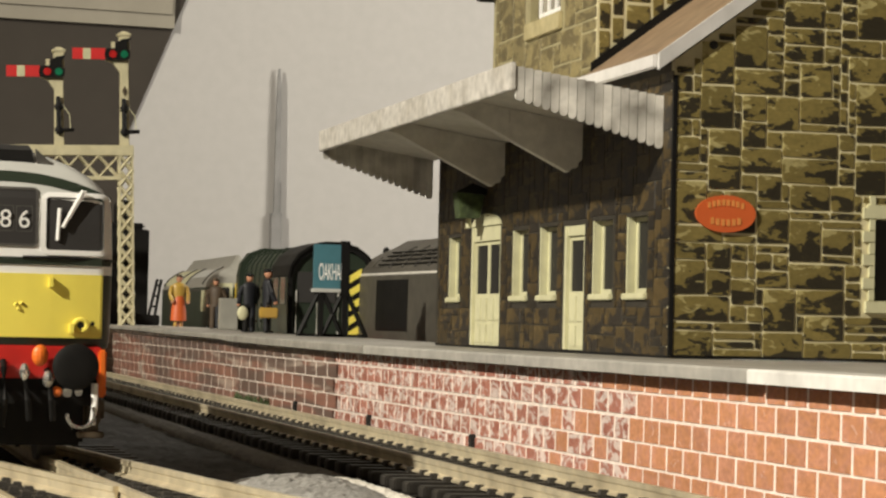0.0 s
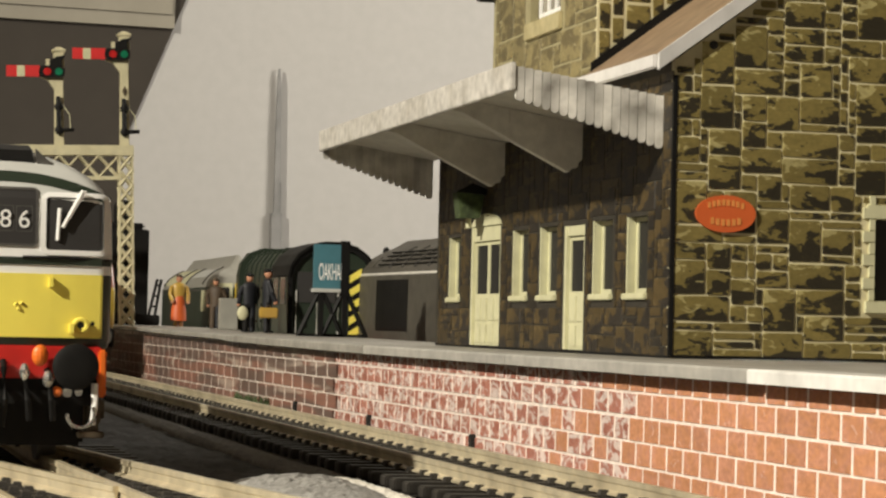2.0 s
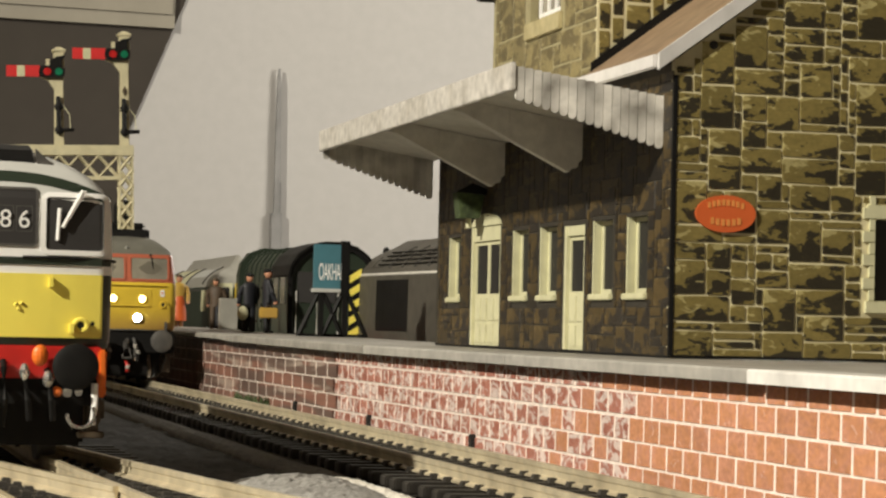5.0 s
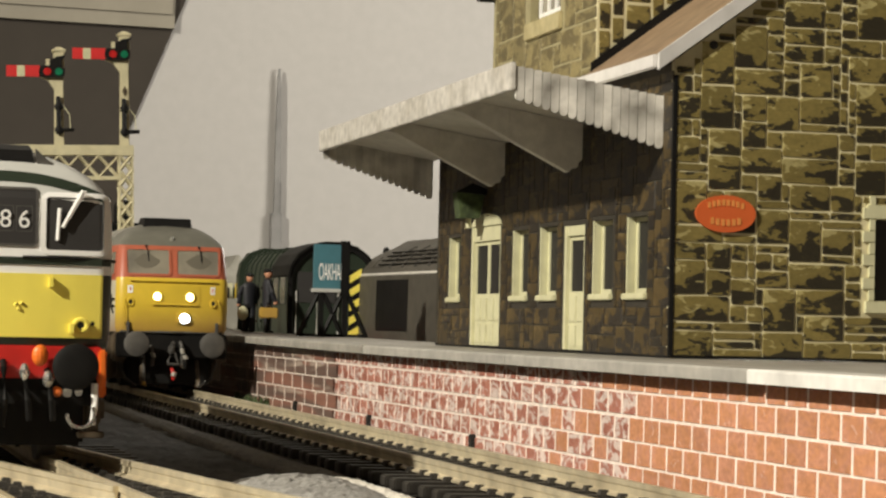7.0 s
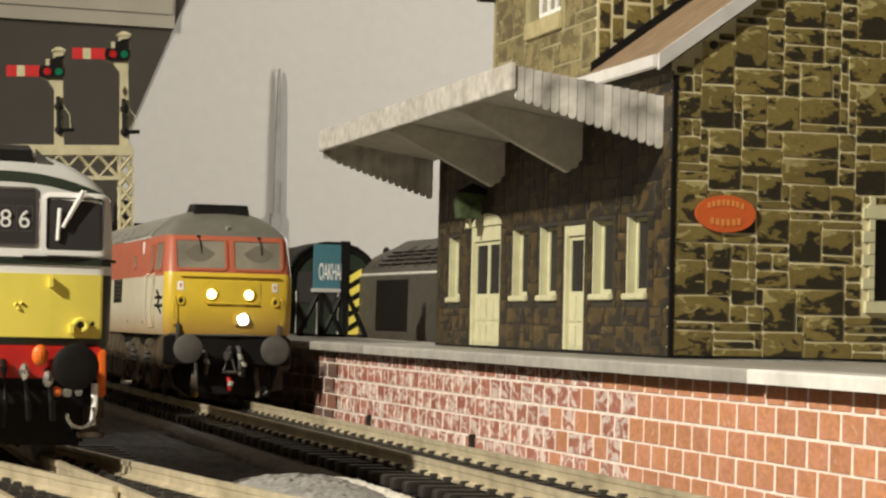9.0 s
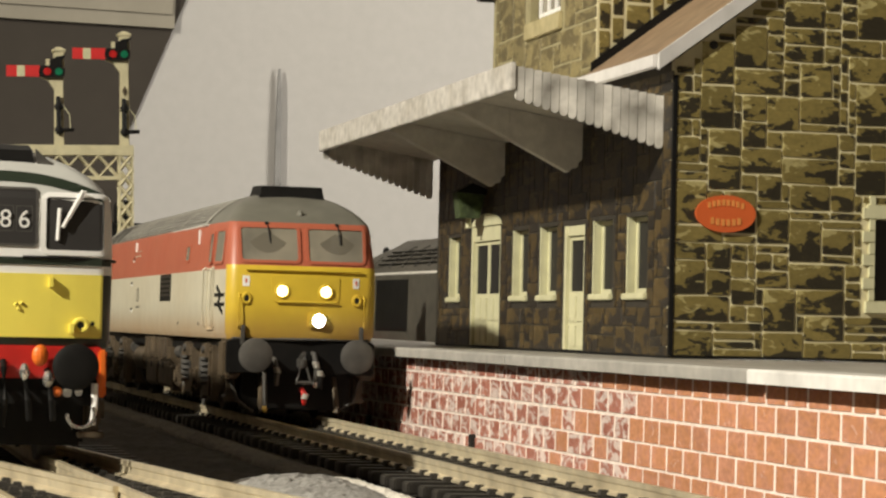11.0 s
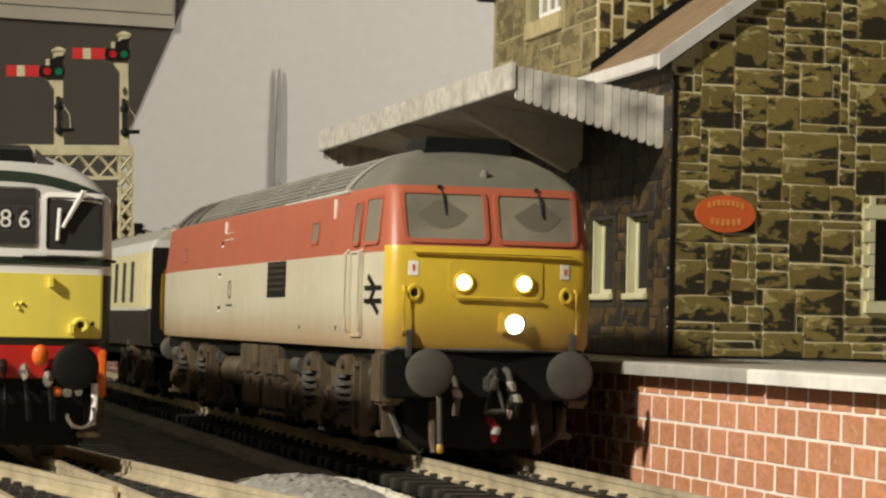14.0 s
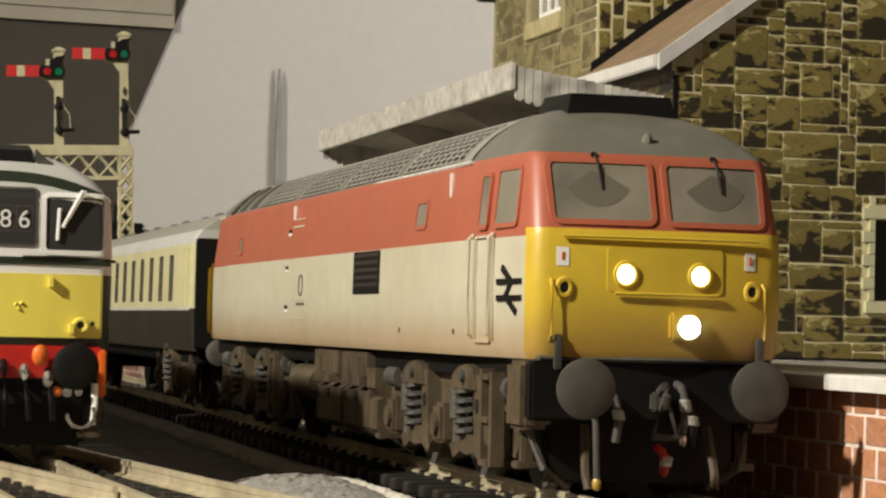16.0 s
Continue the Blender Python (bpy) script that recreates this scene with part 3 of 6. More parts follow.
def bogie(parent, yc, wheelbase, axles, name="bogie"):
    top = part(name, box(B(), -7, 7, yc - wheelbase / 2 - 8, yc + wheelbase / 2 + 8, 8.5, 12.5, 0.4), M["black"], parent, "weathered brown bogie")
    step = wheelbase / (axles - 1)
    for s in (-1, 1):
        bm = B()
        h = wheelbase / 2
        pts = [(yc - h - 9, 9.5), (yc - h - 7, 14.2), (yc - h + 5, 15.2), (yc + h - 5, 15.2), (yc + h + 7, 14.2), (yc + h + 9, 9.5), (yc + h + 4, 4.2),
               (yc + h - 5, 5.4), (yc + 5, 7.2), (yc - 5, 7.2), (yc - h + 5, 5.4), (yc - h - 4, 4.2)]
        a, b = sorted((s * 12.4, s * 14.2))
        extrude_poly(bm, pts, a, b, "x")
        frame_ob = part("side_frame", bm, M["frame_brown"], top, "weathered brown bogie side frame")
        for k in range(axles):
            y = yc - h + step * k
            bm = box(B(), min(s * 14.0, s * 16.4), max(s * 14.0, s * 16.4), y - 2.4, y + 2.4, 4.6, 10.2, 0.5)
            rod(bm, (s * 16, y, 7.2), (s * 17.0, y, 7.2), 1.6, seg=14)
            part("axle_box", bm, M["frame_brown"], frame_ob)
        def slab(pts, p, q):
            u, v = sorted((s * p, s * q))
            return extrude_poly(B(), pts, u, v, "x")
        for k in range(axles - 1):
            y = yc - h + step * (k + 0.5)
            part("spring_recess", slab([(y - 4.2, 13.2), (y + 4.2, 13.2), (y + 5.4, 5.6), (y - 5.4, 5.6)], 14.1, 14.6), M["black"], frame_ob)
            part("spring", coil(B(), s * 15.2, y + 1.6, 6.0, 12.8, 1.7, 0.42, 5), M["gunmetal"], frame_ob, "coil spring")
            part("spring_beam", slab([(y - 6.4, 12.6), (y - 5.2, 15.4), (y - 2.0, 16.0), (y + 2.0, 15.6), (y + 5.4, 14.4), (y + 5.8, 12.6)], 14.0, 16.6), M["frame_brown"], frame_ob, "weathered brown spring cap")
            part("pivot_pin", rod(B(), (s * 16.4, y - 0.6, 14.4), (s * 17.2, y - 0.6, 14.4), 0.9), M["gunmetal"], frame_ob)
            link = part("guide_link", slab([(y - 7.6, 14.6), (y - 5.0, 14.6), (y - 4.4, 10.6), (y - 5.2, 5.0), (y - 8.8, 4.2), (y - 8.4, 9.6)], 14.2, 16.2), M["frame_brown"], frame_ob, "weathered brown hanger")
            part("link_hole", rod(B(), (s * 16.0, y - 6.4, 10.4), (s * 16.35, y - 6.4, 10.4), 1.0), M["dark"], link)
            part("damper", rod(rod(B(), (s * 15.4, y + 6.2, 5.0), (s * 15.4, y + 6.2, 12.6), 0.7), (s * 15.4, y + 6.2, 8.4), (s * 15.4, y + 6.2, 12.4), 1.2), M["gunmetal"], frame_ob)
            part("equaliser", slab([(y - 9.0, 4.6), (y - 4.6, 6.4), (y + 4.6, 6.4), (y + 9.0, 4.6), (y + 7.0, 2.8), (y + 3.4, 4.0), (y + 0.6, 3.6), (y - 3.4, 4.0), (y - 7.0, 2.8)], 14.0, 15.8), M["frame_brown"], frame_ob, "weathered brown equalising beam")
            if axles > 2 and k == 0:
                step_ob = part("side_step", slab([(y - 12.6, 15.6), (y - 11.4, 15.6), (y - 11.4, 3.0), (y - 12.6, 3.0)], 15.6, 17.4), M["frame_brown"], frame_ob, "brown bogie step ladder")
                part("step_stile", slab([(y - 17.4, 15.2), (y - 16.2, 15.2), (y - 16.2, 3.0), (y - 17.4, 3.0)], 15.6, 17.4), M["frame_brown"], step_ob)
                for z in (3.0, 8.6, 14.2):
                    part("tread", slab([(y - 16.2, z), (y - 12.6, z), (y - 12.6, z + 0.8), (y - 16.2, z + 0.8)], 14.4, 17.6), M["frame_brown"], step_ob)
        if axles > 2:
            for d in (-1, 1):
                y = yc + d * (h + 2.0)
                part("brake_cylinder", rod(rod(B(), (s * 14.6, y - 3.4, 13.2), (s * 14.6, y + 3.4, 13.2), 1.7, seg=14), (s * 14.6, y - 5.0, 13.2), (s * 14.6, y + 5.0, 13.2), 0.6), M["gunmetal"], frame_ob, smooth=True)
                part("sand_pipe", tube(B(), [(s * 13.0, y + d * 7, 12), (s * 14.6, y + d * 9, 8), (s * 13.0, y + d * 10.4, 3.4), (s * 9.4, y + d * 9.0, 1.0)], 0.5, 6), M["gunmetal"], frame_ob)
        for d in (-1, 1):
            y = yc + d * (h + 9.5)
            bm = box(B(), min(s * 13.5, s * 15.2), max(s * 13.5, s * 15.2), y - 1, y + 1, 3.6, 13.4, 0.3)
            box(bm, min(s * 12.0, s * 16.0), max(s * 12.0, s * 16.0), y - 1.6, y + 1.6, 3.2, 4.2, 0.2)
            part("step", bm, M["frame_brown"], frame_ob)
    for k in range(axles):
        wheelset(top, yc - wheelbase / 2 + step * k)
    return top


# -- red, cream and yellow diesel that comes in
L47 = 240.0
LV = [(17.2, 17.5, 0.7), (18.6, 18.15, 0.1), (26.0, 18.3, 0.0), (32.6, 18.2, 0.15), (33.6, 18.1, 0.5), (42.4, 17.2, 3.6),
      (43.3, 16.9, 4.3), (44.9, 15.8, 6.6), (46.8, 13.8, 10.4), (48.6, 11.2, 14.6), (50.0, 8.0, 19.0), (50.8, 4.6, 23.5), (51.0, 0.6, 28.0)]
BOW = 0.9
diesel = thing("diesel_locomotive", "weathered red, cream and yellow model diesel locomotive with lit lamps", "locomotive", 0, 313.8, 0)
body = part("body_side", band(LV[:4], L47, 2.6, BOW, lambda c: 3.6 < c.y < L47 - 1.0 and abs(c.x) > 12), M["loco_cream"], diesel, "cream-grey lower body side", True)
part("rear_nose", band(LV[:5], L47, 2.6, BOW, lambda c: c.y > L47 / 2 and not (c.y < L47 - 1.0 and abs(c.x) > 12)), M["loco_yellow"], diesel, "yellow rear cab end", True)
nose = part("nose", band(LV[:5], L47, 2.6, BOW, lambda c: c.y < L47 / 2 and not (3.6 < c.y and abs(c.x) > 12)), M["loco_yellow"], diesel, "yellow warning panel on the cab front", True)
upper = part("upper_body", band(LV[3:7], L47, 2.6, BOW, lambda c: c.z > 33.6 or (3.6 < c.y < L47 - 1.0 and abs(c.x) > 12)), M["loco_red"], diesel, "red upper band with cab window surrounds", True)
roof47 = part("roof", band(LV[6:], L47, 2.6, BOW), M["loco_grey"], diesel, "matt grey roof", True)
part("underframe", box(B(), -15.5, 15.5, 3, L47 - 3, 14.2, 17.6, 0.3), M["black"], diesel)
for s in (-1, 1):
    a, b = sorted((s * 0.55, s * 15.6))
    part("windscreen_frame", front_ring(LV, BOW, a, b, 34.1, 42.7, 1.3, 0.7, 0.28), M["loco_red"], upper, "raised red windscreen frame", True)
    part("windscreen", front_panel(LV, BOW, a + 0.55, b - 0.55, 34.7, 42.2, 0.9, 0.06, 0.02), M["pane"], upper, "smoky windscreen")
    bm = B()
    x = s * 8.2
    tube(bm, [(x, 3.2, 43.2), (x + 0.3, 2.2, 41.6), (x + 0.7, 1.4, 38.6)], 0.16, 6)
    box(bm, x - 0.4, x + 0.4, 3.0, 3.8, 42.6, 43.4, 0.15)
    part("wiper", bm, M["black"], upper)
    # clear sweep left by the wiper on the dusty glass
    bm = B()
    rings = []
    for rad in (0.6, 1.8, 3.4, 5.0):
        ring = []
        for k in range(13):
            a = radians(212 + 116 * k / 12)
            px, pz = x + rad * 1.05 * math.cos(a), 41.4 + rad * math.sin(a)
            ring.append(on_front_of(LV, BOW, px, pz, 0.12))
        rings.append(ring)
    part("wiper_sweep", skin(bm, rings, closed=False), M["pane_swept"], upper, "clear wiper sweep")
# cab side windows, doors, portholes
for s in (-1, 1):
    for y0, y1, z0, z1, r in ((6.0, 15.0, 33.8, 41.8, 1.0), (17.4, 21.6, 33.8, 41.4, 0.8), (48.0, 54.6, 34.8, 39.2, 0.8), (196, 201, 34.4, 38.4, 0.8)):
        part("side_window_frame", side_ring(LV, s, y0, y1, z0, z1, r, 0.6, 0.2), M["loco_red"], upper, smooth=True)
        part("side_window", side_panel(LV, s, y0 + 0.5, y1 - 0.5, z0 + 0.5, z1 - 0.5, r * 0.7, 0.05), M["pane"], upper)
    part("side_grille", side_panel(LV, s, 75.0, 93.0, 25.8, 32.5, 0.3, 0.12), M["black"], body, "black louvred side grille")
    for k in range(5):
        part("louvre", side_panel(LV, s, 75.6, 92.4, 27.0 + k * 1.15, 27.55 + k * 1.15, 0.1, 0.22), M["coach_brown"], body)
    for y in (14.6, 22.6):
        bm = tube(B(), [(s * 18.1, y, 19.6), (s * 18.8, y, 20.2), (s * 18.9, y, 32.6), (s * 18.2, y, 33.2)], 0.28, 6)
        part("handrail", bm, M["loco_cream"], body)
    part("cab_door", side_ring(LV, s, 15.4, 21.8, 19.0, 33.0, 0.3, 0.3, 0.14), M["loco_cream"], body, "recessed cab door")
    # double arrow
    bm = B()
    def bar(y0, z0, y1, z1, w):
        d = Vector((y1 - y0, z1 - z0)).normalized() * w / 2
        n = Vector((-d.y, d.x))
        pts = [(y0 + n.x, z0 + n.y), (y0 - n.x, z0 - n.y), (y1 - n.x, z1 - n.y), (y1 + n.x, z1 + n.y)]
        a = [bm.verts.new((s * 18.36, p[0], p[1])) for p in pts]
        c = [bm.verts.new((s * 18.0, p[0], p[1])) for p in pts]
        bm.faces.new(a)
        for i in range(4):
            j = (i + 1) % 4
            bm.faces.new((a[i], c[i], c[j], a[j]))
    yc = 8.2
    bar(yc - 4.6, 26.9, yc + 4.6, 26.9, 0.75)
    bar(yc - 4.6, 24.8, yc + 4.6, 24.8, 0.75)
    bar(yc + 2.8, 28.7, yc - 0.9, 26.8, 0.85)
    bar(yc - 0.9, 26.9, yc + 1.6, 24.8, 0.85)
    bar(yc + 0.9, 24.8, yc - 2.8, 22.9, 0.85)
    part("double_arrow", bm, M["black"], body, "black double-arrow emblem")
# nose fittings
def nose_y(x, z):
    return on_front_of(LV, BOW, x, z, 0)[1]


for s, x in ((-1, -4.9), (1, 5.0)):
    y = nose_y(x, 28)
    bm = B()
    torus(bm, (x, y - 0.2, 28.0), (0, 1, 0), 1.45, 0.3)
    part("lamp_rim", bm, M["loco_yellow"], nose, smooth=True)
    bm = ball(B(), (x, y - 0.1, 28.0), 1.35, 0.55, 1.35, 16)
    part("marker_lamp", bm, M["lamp_warm"], nose, "glowing warm white marker lamp", True)
y = nose_y(3.4, 21.6)
bm = box(B(), 1.0, 4.9, y - 0.9, y + 0.8, 19.9, 23.4, 0.35)
part("headlamp_box", bm, M["loco_yellow"], nose)
bm = ball(B(), (3.4, y - 0.9, 21.6), 1.45, 0.5, 1.45, 16)
part("headlamp", bm, M["lamp_cool"], nose, "brilliant bluish white headlamp", True)
for z, x0, x1 in ((32.6, -14.2, 14.2), (25.6, -6.4, 7.6)):
    xs = [x0 + (x1 - x0) * k / 12 for k in range(13)]
    part("nose_handrail", tube(B(), [(x, nose_y(x, z) - 0.45, z) for x in xs], 0.24, 6), M["loco_yellow"], nose, "moulded yellow handrail")
part("headcode_panel", front_panel(LV, BOW, -7.4, 8.4, 25.8, 31.4, 0.6, 0.0, 0.12), M["loco_yellow"], nose, "blanked headcode panel")
for x in (-13.8, 13.2):
    y = nose_y(x, 26.2)
    bm = torus(B(), (x, y - 0.1, 26.2), (0, 1, 0), 1.0, 0.4)
    port = part("lamp_socket", bm, M["loco_yellow"], nose, smooth=True)
    part("socket_hole", rod(B(), (x, y - 0.25, 26.2), (x, y + 0.3, 26.2), 0.75), M["dark"], port)
    bm = B()
    y = nose_y(x, 22)
    tube(bm, [(x - (1.8 if x < 0 else -1.8), y + 0.2, 27.2), (x - (1.9 if x < 0 else -1.9), y - 0.6, 26.4), (x - (1.9 if x < 0 else -1.9), y - 0.7, 20.2), (x - (1.8 if x < 0 else -1.8), y + 0.3, 19.6)], 0.24, 6)
    part("nose_grab_rail", bm, M["loco_yellow"], nose)
for x in (-14.0, 12.9):
    part("warning_flash", front_panel(LV, BOW, x - 0.9, x + 0.9, 28.9, 31.2, 0.1, 0.02, 0.06), M["white_paint"], nose, "small white and red electrical warning flash")
    y = nose_y(x, 30)
    part("flash_mark", box(B(), x - 0.22, x + 0.22, y - 0.16, y, 29.6, 30.6), M["orange_sign"], nose)
# horn hatch, roof panels
bm = B()
skin(bm, [[(-7.4, 17.0, 48.4), (8.2, 17.0, 48.4), (8.2, 30, 49.4), (-7.4, 30, 49.4)], [(-6.6, 17.6, 52.2), (7.4, 17.6, 52.2), (7.2, 30, 52.6), (-6.4, 30, 52.6)]], cap=True)
part("horn_grille", bm, M["black"], roof47, "black roof horn grille")
bm = B()
ball(bm, (0.2, 6.4, 45.2), 0.8, 0.8, 1.2, 8)
part("horn_bracket", bm, M["loco_grey"], roof47)


def roof_strip(y0, y1, z0, z1, out, mat, name, label=""):
    zs = [z0 + (z1 - z0) * k / 6 for k in range(7)]
    made = []
    for s in (-1, 1):
        bm = B()
        a = [[(s * (between(LV, z)[0] + 0.6 * out), y, z + 0.8 * out) for z in zs] for y in (y0, y1)]
        c = [[(s * (between(LV, z)[0] - 0.5), y, z - 0.5) for z in zs] for y in (y0, y1)]
        for i in range(6):
            vs = [bm.verts.new(p) for p in (a[0][i], a[0][i + 1], a[1][i + 1], a[1][i])]
            bm.faces.new(vs)
        ring0 = a[0] + c[0][::-1]
        ring1 = a[1] + c[1][::-1]
        skin(bm, [ring0, ring1])
        made.append(part(name, bm, mat, roof47, label))
    return made


def roof_bar(bm, s, y0, y1, z0, z1, out):
    """A flat bar that follows the curve of the roof between two heights."""
    zs = [z0, *[z for z, _, _ in LV if z0 < z < z1], z1]
    rings = []
    for z in zs:
        x = between(LV, z)[0]
        rings.append([(s * (x - 0.3), y0, z - 0.2), (s * (x + 0.6 * out), y0, z + 0.8 * out), (s * (x + 0.6 * out), y1, z + 0.8 * out), (s * (x - 0.3), y1, z - 0.2)])
    return skin(bm, rings, cap=True)


part("cantrail", tube(tube(B(), [(-16.95, 28, 43.2), (-16.95, 235, 43.2)], 0.3, 6), [(16.95, 28, 43.2), (16.95, 235, 43.2)], 0.3, 6), M["steel_band"], upper, "thin pale cantrail strip")
roof_strip(29, 234, 43.5, 50.2, 0.12, M["roof_silver"], "roof_sheet", "silver-grey roof panels")
for y0, y1 in ((33, 67), (71, 108), (112, 145), (150, 185)):
    g = roof_strip(y0, y1, 43.6, 48.8, 0.16, M["black"], "roof_grille", "dark mesh roof grille with pale bars")
    for s, holder in ((-1, g[0]), (1, g[1])):
        bm = B()
        for z in (43.6, 44.45, 45.3, 46.15, 47.0, 47.85, 48.6):
            roof_bar(bm, s, y0, y1, z, z + 0.17, 0.24)
        n = int((y1 - y0) / 3.4)
        for k in range(n + 1):
            y = y0 + (y1 - y0 - 0.7) * k / n
            roof_bar(bm, s, y, y + 0.7, 43.6, 48.8, 0.22)
        part("grille_mesh", bm, M["grille_bar"], holder)
for y in (190, 202, 214):
    roof_strip(y, y + 5, 43.6, 48.6, 0.2, M["gunmetal"], "roof_panel", "dark roof panel")
for s in (-1, 1):
    for y in (145.0, 36):
        bm = box(B(), min(s * 17.2, s * 17.8), max(s * 17.2, s * 17.8), y, y + 0.5, 39.6 if y > 50 else 38.8, 42.2, 0.1)
        part("cantrail_bracket", bm, M["white_paint"], upper, "small white lifting bracket")
# buffer beam and what hangs on it
beam = part("buffer_beam", box(B(), -16.6, 16.6, 0.2, 3.0, 9.6, 17.0, 0.4), M["black"], diesel, "black buffer beam")
buffer_pair(diesel, out=6.6, base=0.2)
part("skirt_lip", tube(B(), [(-17.2, 3.5, 17.2), (-16.6, 0.9, 17.4), (0, -0.6, 17.4), (16.6, 0.9, 17.4), (17.2, 3.5, 17.2)], 0.35, 6), M["gunmetal"], nose)
for s in (-1, 1):
    part("lamp_iron", box(B(), s * 14.6 - 0.5, s * 14.6 + 0.5, -0.9, 0.0, 16.0, 20.4, 0.15), M["gunmetal"], nose)
    bm = box(B(), min(s * 13.2, s * 17.2), max(s * 13.2, s * 17.2), 2.0, 9.0, 8.4, 17.0, 0.6)
    part("cab_steps", bm, M["frame_brown"], diesel, "weathered cab step plate")
coup = part("coupling_hook", tube(box(B(), -1.0, 1.0, -1.0, 0.4, 11.0, 13.4, 0.3), [(0, -0.8, 13.4), (0, -2.6, 14.2), (0, -3.2, 13.0), (0, -2.4, 11.6)], 0.6, 8), M["gunmetal"], diesel, "screw coupling")
part("coupling_link", tube(tube(B(), [(-0.3, -2.8, 12.6), (-1.5, -2.9, 8.4), (0.2, -2.8, 7.6), (1.6, -2.7, 8.2), (0.4, -2.6, 12.4)], 0.3, 6), [(-1.6, -2.8, 7.9), (1.8, -2.6, 7.9)], 0.45, 6), M["gunmetal"], coup)
def hose(x, z0, z1, mat, tip, parent=diesel):
    bm = B()
    pts = [(x, 0.3, z0), (x, -1.6, z0 - 0.4), (x + 0.2, -2.2, z0 - 2.0), (x + 0.5, -2.0, (z0 + z1) / 2), (x + 0.3, -1.4, z1)]
    h = part("brake_hose", tube(bm, pts, 0.55, 8), M[mat], parent, "ribbed brake hose")
    bm = B()
    for k in range(6):
        p = Vector(pts[2]).lerp(Vector(pts[3]), k / 5)
        torus(bm, p, (0.1, 0.05, 1), 0.62, 0.16, 10)
    part("hose_ribs", bm, M["grille_bar"], h)
    if tip:
        part("hose_end", ball(B(), (x + 0.3, -1.4, z1 - 0.3), 0.6, 0.6, 1.0), M[tip], h)
hose(-6.2, 13.0, 7.2, "gunmetal", "")
hose(2.6, 14.4, 8.0, "gunmetal", "chrome")
hose(3.6, 12.4, 6.6, "black", "")
hose(0.2, 6.4, 4.2, "red_beam", "red_beam")
bm = tube(B(), [(-8.4, 0.6, 10.4), (-8.4, -1.0, 9.8), (-8.2, -1.2, 2.6)], 0.45, 8)
pipe = part("air_pipe", bm, M["gunmetal"], diesel)
part("pipe_tap", ball(B(), (-8.2, -1.2, 2.0), 0.6, 0.6, 0.9), M["loco_yellow"], pipe, "yellow tap")
part("rail_guard", tube(tube(B(), [(8.2, 4, 9), (8.6, 2, 3), (8.4, 1.5, 1.2)], 0.6, 6), [(-8.2, 4, 9), (-8.6, 2, 3), (-8.4, 1.5, 1.2)], 0.6, 6), M["frame_brown"], diesel)
# added black block makes the space below the cab front dark
part("guard_plate", box(B(), -12.5, 12.5, 6, 9, 1.6, 12, 0.4), M["black"], diesel, "added black block darkening the space behind the couplings")
bogie(diesel, 46, 56, 3)
bogie(diesel, L47 - 46, 56, 3)
for s in (-1, 1):
    sect = [(s * 6, 3.8), (s * 15.6, 3.8), (s * 16.4, 4.8), (s * 16.4, 10.4), (s * 15.2, 11.0), (s * 16.9, 12.8), (s * 16.9, 16.6), (s * 6, 16.6)]
    tank = part("fuel_tank", extrude_poly(B(), sect, 88, 106, "y"), M["frame_brown"], diesel, "weathered brown fuel tank")
    part("tank_end", extrude_poly(B(), [(x, 4.6 + (z - 4.6) * 0.8) for x, z in sect], 82, 87.8, "y"), M["frame_brown"], tank)
    part("battery_box", extrude_poly(B(), sect, 109, 128, "y"), M["frame_brown"], diesel, "weathered brown battery box")
    part("air_reservoir", rod(B(), (s * 14.0, 131, 10.5), (s * 14.0, 150, 10.5), 3.2, seg=18), M["frame_brown"], diesel, "weathered brown air tank", True)
    for y in (91.0, 99.0, 112.0, 121.0):
        part("tank_gusset", extrude_poly(B(), [(y, 11.2), (y + 5.4, 11.2), (y + 3.0, 15.8), (y + 1.4, 15.8)], min(s * 15.4, s * 17.4), max(s * 15.4, s * 17.4), "x"), M["frame_brown"], tank)
        part("filler_hole", rod(B(), (s * 16.2, y + 6.4, 9.4), (s * 16.6, y + 6.4, 9.4), 0.9), M["dark"], tank)

for z0, z1, y0, y1, c in ((37.4, 38.0, 147.0, 149.4, "black"), (36.8, 37.3, 147.0, 149.4, "white_paint"), (30.8, 31.3, 147.0, 149.4, "black"), (30.2, 30.7, 147.0, 149.4, "white_paint"),
                          (23.6, 24.2, 147.0, 149.6, "black"), (22.9, 23.5, 147.0, 149.6, "white_paint"), (24.2, 24.6, 132, 139, "gunmetal"), (20.0, 20.7, 61.5, 62.3, "gunmetal"), (20.0, 20.7, 31.0, 31.8, "gunmetal")):
    part("side_fitting", side_panel(LV, -1, y0, y1, z0, z1, 0.1, 0.1), M[c], body)
part("side_recess", side_ring(LV, -1, 133.5, 137, 25.8, 29.6, 1.4, 0.35, 0.12), M["gunmetal"], body)
for y0, y1, z0, z1 in ((136, 146, 38.2, 38.5), (136, 145, 39.6, 39.8), (134, 144, 21.6, 21.8), (132, 143, 25.0, 25.2)):
    part("panel_line", side_panel(LV, -1, y0, y1, z0, z1, 0.05, 0.1), M["loco_cream"], body)

# the cabs narrow towards the ends
for o in [p for q in (body, nose, upper, roof47) for p in (q, *q.children_recursive)]:
    if o.type != "MESH":
        continue
    for v in o.data.vertices:
        y, x = v.co.y / S, abs(v.co.x / S)
        d = max(0.0, min(1.0, 1 - min(y, L47 - y) / 28))
        e = max(0.0, min(1.0, (x - 5) / 9))
        v.co.x *= 1 - 0.085 * d ** 1.4 * e

